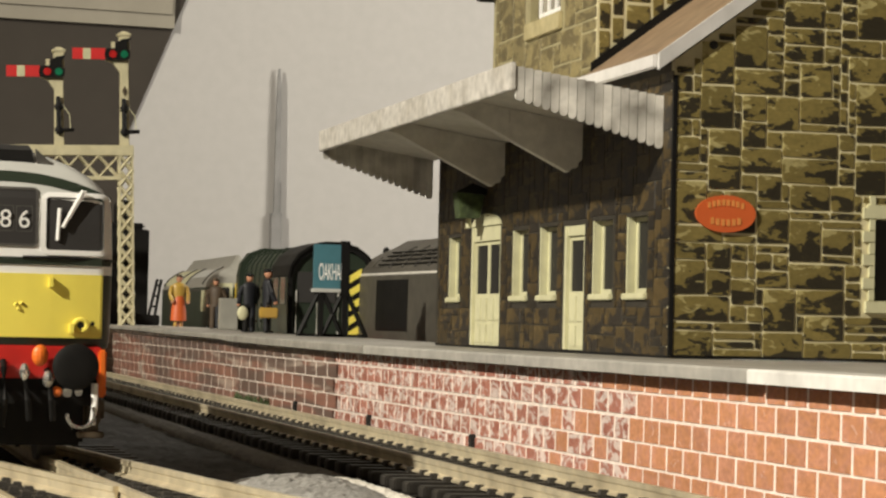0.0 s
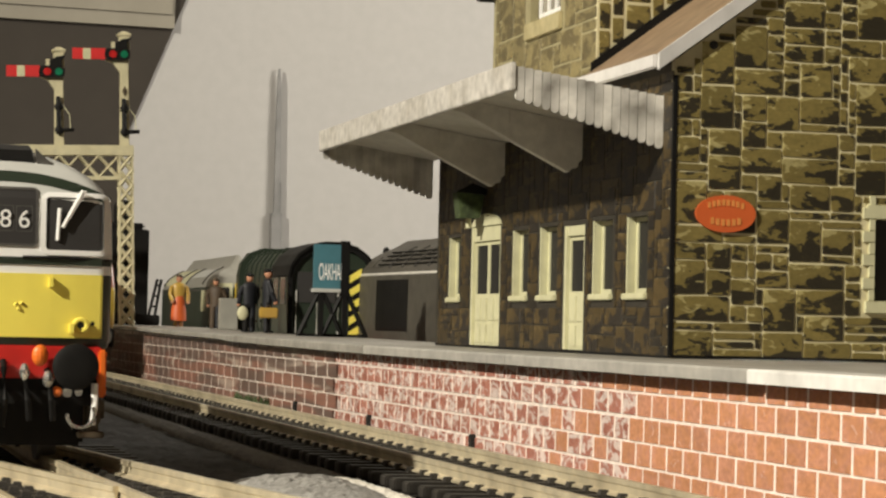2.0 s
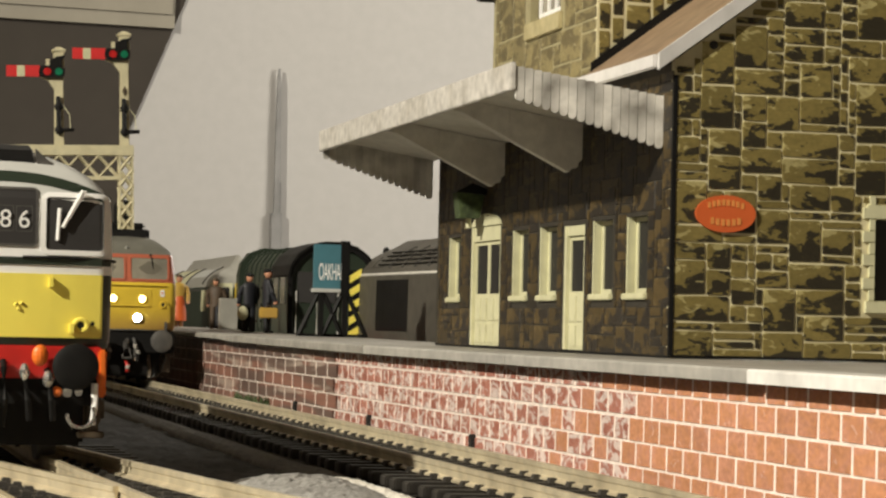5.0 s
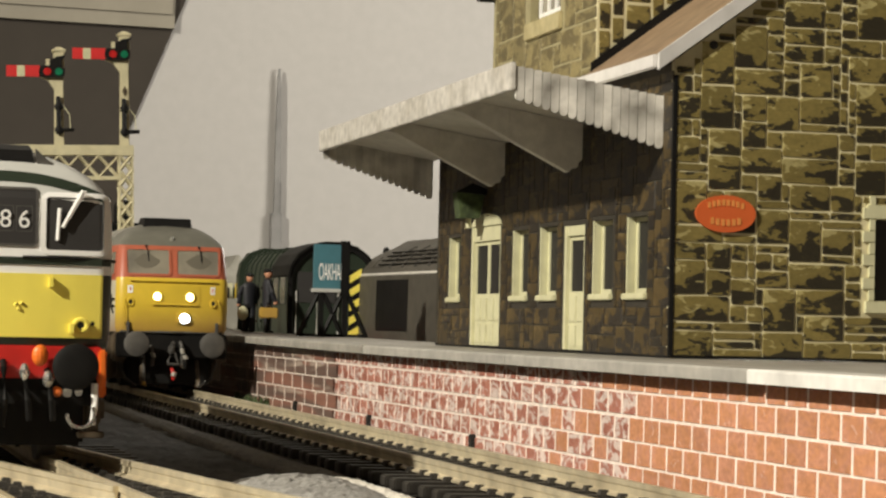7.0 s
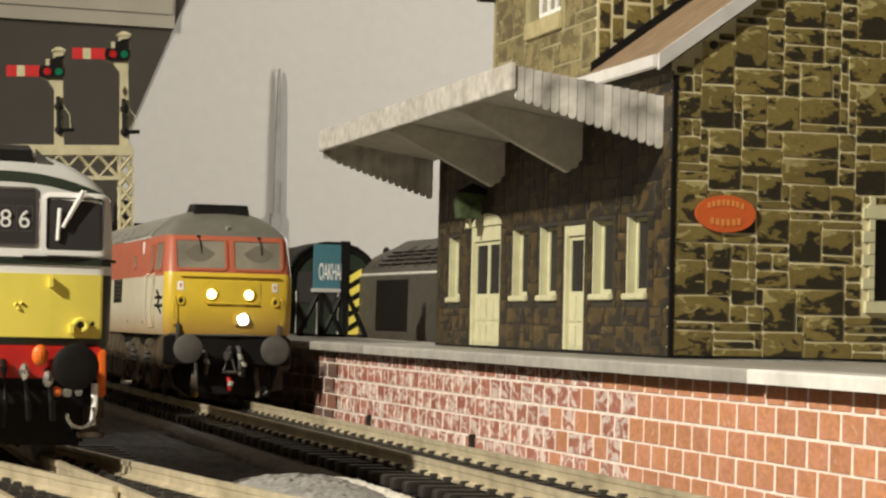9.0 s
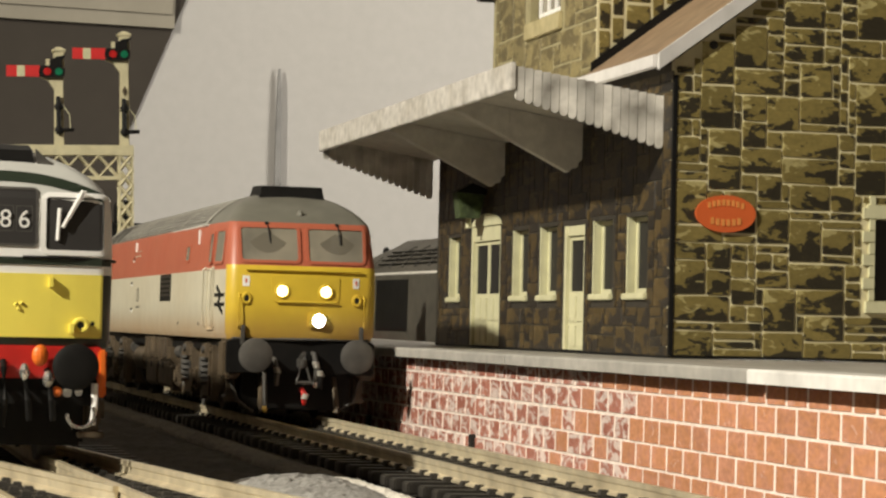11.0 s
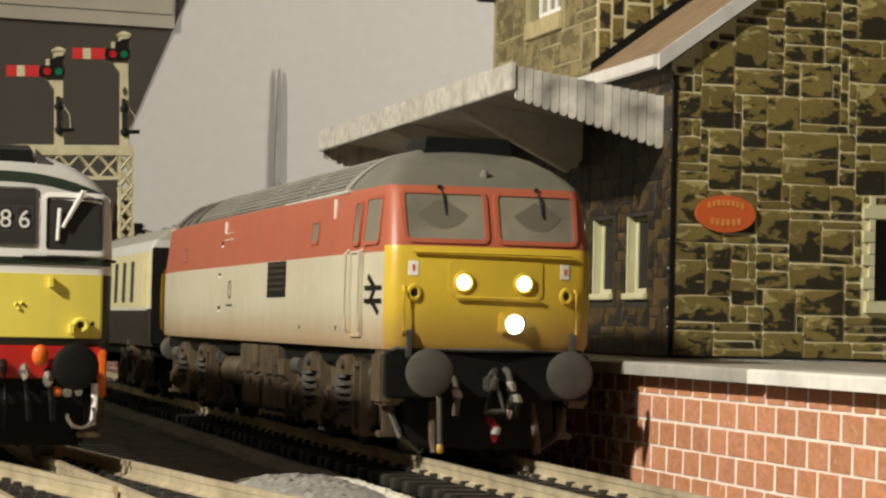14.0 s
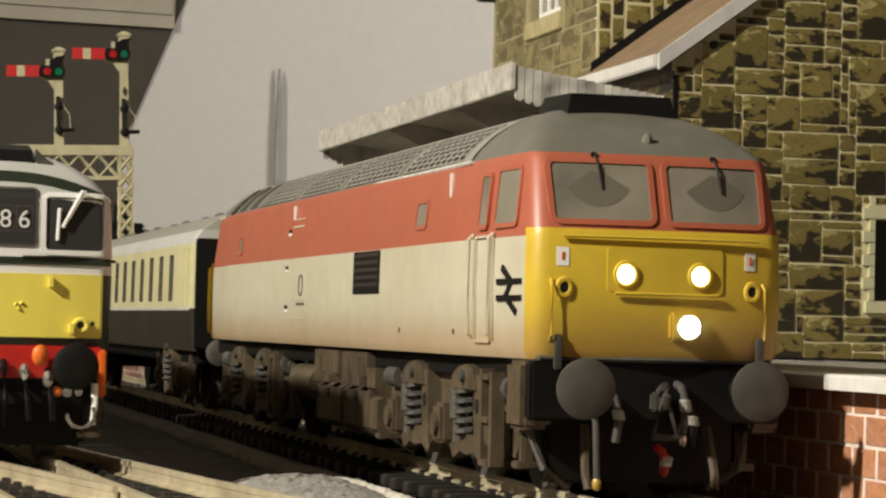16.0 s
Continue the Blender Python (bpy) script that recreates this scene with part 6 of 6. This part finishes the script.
# wall lantern with moss-green bracket
lantern = thing("wall_lantern", "dark green bracket lantern on the station wall", "lantern", FW - 0.1, 603.5, 47.6)
bm = extrude_poly(B(), [(-6.5, 0.2), (-1.6, 0.2), (-0.4, 6), (-7.4, 6.5)], -2.4, 2.4, "y")
part("lantern_body", bm, M["foliage"], lantern)
part("lantern_top", extrude_poly(B(), [(-7.8, 6.5), (0, 6.0), (0, 7.4), (-3.6, 8.8)], -2.8, 2.8, "y"), M["black"], lantern)
part("lantern_drop", rod(B(), (-3.8, 0, -2.2), (-3.8, 0, 0.2), 0.7), M["cream"], lantern)
# round vent in the gable and the enamel sign
part("vent_hole", rod(B(), (63.1 - FW, -0.5, 76.6 - PZ), (63.1 - FW, 0.3, 76.6 - PZ), 0.85, seg=16), M["dark"], gable_wall, "small round black hole")
oval = thing("enamel_sign", "orange oval enamel advertising sign on the gable wall", "sign", 66.1, GY - 0.5, 44.0)
bm = extrude_poly(B(), [(6.2 * math.cos(math.tau * k / 36), 3.6 * math.sin(math.tau * k / 36)) for k in range(36)], -0.35, 0.1, "y")
part("sign_plate", bm, M["orange_sign"], oval)
for cz_, w, hgt in ((1.7, 3.9, 1.15), (-1.5, 3.3, 1.3)):
    n = 8 if cz_ > 0 else 6
    for k in range(n):
        x = -w + 2 * w * (k + 0.5) / n
        zz = cz_ + (-0.05 * x * x if cz_ > 0 else 0.04 * x * x) + (0.5 if cz_ > 0 else -0.2)
        part("letter_bar", box(B(), x - w / n * 0.66, x + w / n * 0.66, -0.45, -0.3, zz - hgt / 2, zz + hgt / 2), M["sign_text"], oval)

part("corner_strip", box(B(), -0.35, 0.5, -0.35, 0.5, 0.1, EAVE - PZ - 3), M["black"], gable_wall, "thin black card corner")
# black strips paint the shade under the card walls and where roof meets upper storey
part("plinth", box(B(), -0.12, 0.4, 0.2, LY - GY, 0.02, 0.55), M["black"], front_wall, "thin black strip painted as shade at the wall base")
part("plinth", box(B(), 0.2, GX1 - FW, -0.3, 0.2, 0.02, 0.5), M["black"], gable_wall, "thin black strip painted as shade at the wall base")
# added black strip paints the shaded gap along the roof junction
bm = extrude_poly(B(), [(TX0 - 1.4 - FW, slope(TX0 - 1.4) - PZ - 0.9), (110 - FW, slope(110) - PZ - 0.9), (110 - FW, slope(110) - PZ + 1.7), (TX0 - 1.4 - FW, slope(TX0 - 1.4) - PZ + 1.1)], TY0 - GY - 0.9, TY0 - GY - 0.3, "y")
part("flashing", bm, M["black"], roof, "black strip painted as the shaded gap at the roof")

# ---- printed stones and bricks, piece by piece ----


def printed(name, pale, dark, edge, rough, scale, cut=(0.46, 0.56), tint=0.2, spec=0.5, fleck_cut=(0.66, 0.70), shade_dir=(0, 0, 0), along=1.0):
    """Printed masonry: two-tone blotches with a crisp edge and a few pale flecks, shifted from piece to piece."""
    m = bpy.data.materials.new(name)
    m.use_nodes = True
    nt = m.node_tree
    b = nt.nodes["Principled BSDF"]
    b.inputs["Roughness"].default_value = rough
    b.inputs["Specular IOR Level"].default_value = spec
    co, info = nt.nodes.new("ShaderNodeTexCoord"), nt.nodes.new("ShaderNodeObjectInfo")
    mul = nt.nodes.new("ShaderNodeVectorMath")
    mul.operation = "MULTIPLY_ADD"
    nt.links.new(info.outputs["Random"], mul.inputs[0])
    mul.inputs[1].default_value = (3.1, 5.3, 4.7)
    squeeze = nt.nodes.new("ShaderNodeMapping")
    squeeze.inputs["Scale"].default_value = (1.0, along, 1.9)
    nt.links.new(co.outputs["Object"], squeeze.inputs["Vector"])
    nt.links.new(squeeze.outputs["Vector"], mul.inputs[2])
    def noise_node(sc, det, dist):
        n = nt.nodes.new("ShaderNodeTexNoise")
        n.inputs["Scale"].default_value, n.inputs["Detail"].default_value, n.inputs["Distortion"].default_value = sc, det, dist
        nt.links.new(mul.outputs["Vector"], n.inputs["Vector"])
        return n
    def ranged(src, a, c, lo, hi):
        r = nt.nodes.new("ShaderNodeMapRange")
        r.inputs["From Min"].default_value, r.inputs["From Max"].default_value = a, c
        r.inputs["To Min"].default_value, r.inputs["To Max"].default_value = lo, hi
        nt.links.new(src, r.inputs["Value"])
        return r.outputs["Result"]
    def mixed(fac, a, c, mode="MIX"):
        x = nt.nodes.new("ShaderNodeMix")
        x.data_type, x.blend_type = "RGBA", mode
        if isinstance(fac, float):
            x.inputs["Factor"].default_value = fac
        else:
            nt.links.new(fac, x.inputs["Factor"])
        for sock, v in (("A", a), ("B", c)):
            if isinstance(v, tuple):
                x.inputs[sock].default_value = (*v, 1)
            else:
                nt.links.new(v, x.inputs[sock])
        return x.outputs["Result"]
    big, fine, fleck = noise_node(scale, 3, 0.8), noise_node(scale * 5, 5, 0.2), noise_node(scale * 1.7, 2, 1.2)
    rough_edge = nt.nodes.new("ShaderNodeMath")
    rough_edge.operation = "MULTIPLY_ADD"
    nt.links.new(fine.outputs["Fac"], rough_edge.inputs[0])
    rough_edge.inputs[1].default_value = 0.35
    # rock-faced print: the card's own drawn shading darkens one lower corner of every stone
    drawn_shade = nt.nodes.new("ShaderNodeVectorMath")
    drawn_shade.operation = "DOT_PRODUCT"
    drawn_shade.inputs[1].default_value = shade_dir
    nt.links.new(co.outputs["Object"], drawn_shade.inputs[0])
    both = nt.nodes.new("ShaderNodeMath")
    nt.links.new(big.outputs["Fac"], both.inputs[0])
    nt.links.new(drawn_shade.outputs["Value"], both.inputs[1])
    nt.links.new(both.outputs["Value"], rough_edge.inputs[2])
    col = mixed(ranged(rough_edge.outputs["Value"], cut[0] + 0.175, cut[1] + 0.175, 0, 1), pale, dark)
    # drawn highlight: pale arris on the stones' opposite, upper side
    arris = nt.nodes.new("ShaderNodeMath")
    arris.operation = "SUBTRACT"
    nt.links.new(fleck.outputs["Fac"], arris.inputs[0])
    nt.links.new(drawn_shade.outputs["Value"], arris.inputs[1])
    col = mixed(ranged(arris.outputs["Value"], *fleck_cut, 0, 0.75), col, edge)
    col = mixed(1.0, col, ranged(fine.outputs["Fac"], 0.3, 0.7, 0.82, 1.18), "MULTIPLY")
    col = mixed(1.0, col, ranged(info.outputs["Random"], 0, 1, 1 - tint, 1 + tint), "MULTIPLY")
    nt.links.new(col, b.inputs["Base Color"])
    bp = nt.nodes.new("ShaderNodeBump")
    bp.inputs["Strength"].default_value, bp.inputs["Distance"].default_value = 0.15, 0.0003
    nt.links.new(fine.outputs["Fac"], bp.inputs["Height"])
    nt.links.new(bp.outputs["Normal"], b.inputs["Normal"])
    return m


M["stone_a"] = printed("ochre_stone_print", (0.180, 0.140, 0.043), (0.026, 0.021, 0.011), (0.44, 0.38, 0.17), 0.5, 150, cut=(0.525, 0.565), tint=0.16, fleck_cut=(0.66, 0.71), shade_dir=(16.0, 0, -44.0))
# darker copy of the stone print: canopy shade put into the front wall's colour
M["stone_b"] = printed("shaded_stone_print", (0.060, 0.040, 0.014), (0.018, 0.014, 0.010), (0.12, 0.085, 0.035), 0.5, 150, cut=(0.49, 0.53), tint=0.35, shade_dir=(16.0, 0, -30.0))
M["stone_c"] = printed("pale_buff_stone_print", (0.21, 0.172, 0.078), (0.11, 0.088, 0.04), (0.33, 0.285, 0.16), 0.55, 150)
M["brick_a"] = printed("red_brick_gloss_print", (0.56, 0.265, 0.165), (0.53, 0.245, 0.13), (0.64, 0.38, 0.29), 0.26, 140, tint=0.1, spec=0.9)
M["brick_b"] = printed("worn_red_brick_print", (0.46, 0.20, 0.15), (0.38, 0.15, 0.11), (0.82, 0.72, 0.66), 0.22, 130, tint=0.12, spec=1.0, fleck_cut=(0.48, 0.58))
M["brick_c"] = printed("faded_brick_print", (0.30, 0.145, 0.105), (0.16, 0.105, 0.085), (0.50, 0.41, 0.34), 0.3, 60, tint=0.1, spec=0.8, fleck_cut=(0.56, 0.66), along=0.16)

rng = random.Random(7)
UNIT = 1.9
meshes = {}


def stone_mesh(w, h, kind, mat, gap, thick, unit):
    """A low block of w by h units in the u, z plane, its outline slightly uneven; it stands out towards -d."""
    key = (w, h, kind, mat, gap, unit)
    if key in meshes:
        return meshes[key]
    r = random.Random(w * 31 + h * 7 + kind)
    hw, hh = w * unit / 2 - gap / 2, h * unit / 2 - gap / 2
    c = min(0.22, hw * 0.3, hh * 0.3)
    base = [(-hw + c, -hh), (hw - c, -hh), (hw, -hh + c), (hw, hh - c), (hw - c, hh), (-hw + c, hh), (-hw, hh - c), (-hw, -hh + c)]
    base = [(u + r.uniform(-0.16, 0.1), z + r.uniform(-0.12, 0.12)) for u, z in base]
    bm = B()
    back = [bm.verts.new((u, 0.0, z)) for u, z in base]
    front = [bm.verts.new((u * 0.985, -thick, z * 0.985)) for u, z in base]
    bm.faces.new(front)
    for i in range(8):
        j = (i + 1) % 8
        bm.faces.new((back[i], back[j], front[j], front[i]))
    meshes[key] = mesh_of("stone", bm, M[mat])
    return meshes[key]


def lay_stones(parent, u0, u1, z0, z1, holes, place, mat, gap, thick=0.22, limit=None, unit=UNIT):
    """Random coursed rubble: blocks of whole units packed on a grid."""
    nu, nz = int((u1 - u0) / unit), int((z1 - z0) / unit)
    taken = [[False] * nz for _ in range(nu)]
    for i in range(nu):
        for j in range(nz):
            u, z = u0 + (i + 0.5) * unit, z0 + (j + 0.5) * unit
            if any(a - 0.6 < u < b + 0.6 and c - 0.6 < z < d + 0.6 for a, b, c, d in holes) or (limit and not limit(u, z)):
                taken[i][j] = True
    shapes = [(7, 4), (4, 5), (6, 3), (5, 3), (7, 3), (4, 4), (5, 3), (6, 1), (5, 1), (4, 2), (6, 2), (3, 3), (5, 2), (4, 3), (2, 2), (4, 1)]
    for j in range(nz):
        for i in range(nu):
            if taken[i][j]:
                continue
            order = shapes[:]
            rng.shuffle(order)
            for w, h in order + [(2, 1), (1, 2), (1, 1)]:
                if i + w <= nu and j + h <= nz and not any(taken[p][q] for p in range(i, i + w) for q in range(j, j + h)):
                    break
            for p in range(i, i + w):
                for q in range(j, j + h):
                    taken[p][q] = True
            if w * h == 1:
                continue
            o = new("stone", stone_mesh(w, h, rng.randrange(2), mat, gap, thick, unit))
            o.parent = parent
            o.matrix_basis = place(u0 + (i + w / 2) * unit, z0 + (j + h / 2) * unit)


def on_gable(u, z):
    return pose((u - FW) * S, 0, (z - PZ) * S)


def on_front(x):
    return lambda u, z: pose((x - FW) * S, (u - GY) * S, (z - PZ) * S, 0, 0, -90)


GHOLES = [(95.4, 112, 25.4, 47.0)]
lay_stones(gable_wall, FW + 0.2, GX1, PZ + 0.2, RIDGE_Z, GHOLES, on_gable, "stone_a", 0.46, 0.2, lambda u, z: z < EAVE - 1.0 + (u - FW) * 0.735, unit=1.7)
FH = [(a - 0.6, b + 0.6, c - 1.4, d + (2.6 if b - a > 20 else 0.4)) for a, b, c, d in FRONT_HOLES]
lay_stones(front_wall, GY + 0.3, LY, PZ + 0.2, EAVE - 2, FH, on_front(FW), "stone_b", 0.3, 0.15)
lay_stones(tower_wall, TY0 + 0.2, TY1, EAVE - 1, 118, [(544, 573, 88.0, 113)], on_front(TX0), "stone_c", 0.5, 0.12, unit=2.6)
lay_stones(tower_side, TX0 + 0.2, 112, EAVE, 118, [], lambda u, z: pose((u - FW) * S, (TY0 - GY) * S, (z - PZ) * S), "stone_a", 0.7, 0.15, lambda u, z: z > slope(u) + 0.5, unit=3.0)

# bricks of the platform face
part("joint_backing", skin(B(), [[(FACE + 1.88, y, -5), (FACE + 1.88, y, plat_z(y) - 2.0), (FACE + 2.1, y, plat_z(y) - 2.0), (FACE + 2.1, y, -5)] for y in range(200, 1241, 40)], cap=True), M["mortar_pale"], platform, "pale mortar joints")
BL, BH = 7.4, 4.0


def brick_mesh(h, mat, gap, kind):
    key = ("brick", h, mat, kind)
    if key not in meshes:
        r = random.Random(kind + 5)
        bm = B()
        a, b = BL / 2 - gap * 0.95, h / 2 - gap * 0.36
        j = lambda: r.uniform(-0.07, 0.07)
        q = [(-a + j(), -b + j()), (a + j(), -b + j()), (a + j(), b + j()), (-a + j(), b + j())]
        back = [bm.verts.new((0, u, z)) for u, z in q]
        front = [bm.verts.new((-0.2, u * 0.985, z * 0.97)) for u, z in q]
        bm.faces.new(front)
        for i in range(4):
            k = (i + 1) % 4
            bm.faces.new((back[i], back[k], front[k], front[i]))
        meshes[key] = mesh_of("brick", bm, M[mat])
    return meshes[key]


rest = B()
for course in range(5):
    zc = -5 + BH * (course + 0.5)
    for k in range(150):
        y = 245 + (k + 0.5 * (course % 2)) * BL
        if y > 1232:
            break
        h = BH
        z = zc
        if course == 4:
            h = 3.0 if y < 760 else 4.0
            z = 11.0 + h / 2
        if y >= 640 and (k + course) % 2:
            continue
        if y < 640:
            worn = y > 392 + 70 * rng.random() ** 2
            o = new("brick", brick_mesh(h, "brick_b" if worn else "brick_a", 0.72 if worn else 0.58, (k * 3 + course) % 3))
            o.parent = platform
            o.location = ((FACE + 1.9) * S, y * S, z * S)
        else:
            gap = 0.45
            box(rest, FACE + 1.7, FACE + 1.9, y - BL + 0.9, y + BL - 0.9, z - h / 2 + gap / 2, z + h / 2 - gap / 2)
far_bricks = part("far_bricks", rest, M["brick_c"], platform, "faded red bricks further along")
far_bricks["kind"] = "stuff"


def motions():
    # the train rolls in along the platform road and slows to a stand
    rows = [(0.0, -6.0, 1110), (1.0, -5.0, 1058), (2.0, -4.2, 1006), (3.0, -3.4, 954), (3.5, -3.0, 928), (4.0, -2.6, 902), (4.2, -2.4, 892), (5.0, -1.6, 851), (6.0, -0.8, 801), (6.5, -0.4, 775.5),
            (7.0, -0.2, 750.5), (7.5, 0.0, 725.5), (8.0, 0.2, 701), (8.5, 0.4, 676.5), (9.0, 0.6, 652), (10.0, 0.9, 603.5), (11.0, 1.0, 554.5), (11.5, 1.0, 529.5), (12.0, 0.9, 503.1), (12.5, 0.8, 476.1), (13.0, 0.5, 448.2),
            (13.5, 0.3, 421.4), (14.0, 0.0, 394.9), (14.5, -0.3, 368.4), (15.0, -0.5, 341.7), (15.3, -0.6, 328.0), (15.5, -0.7, 321.1), (15.8, -0.7, 315.2), (16.0, -0.7, 313.8)]
    walk(diesel, [(t, pose(x * S, y * S, 0, 0, 0, 0.5)) for t, x, y in rows])
    walk(coach, [(t, pose((x - 2.2) * S, (y + 266) * S, 0, 0, 0, 0.5)) for t, x, y in rows])


motions()
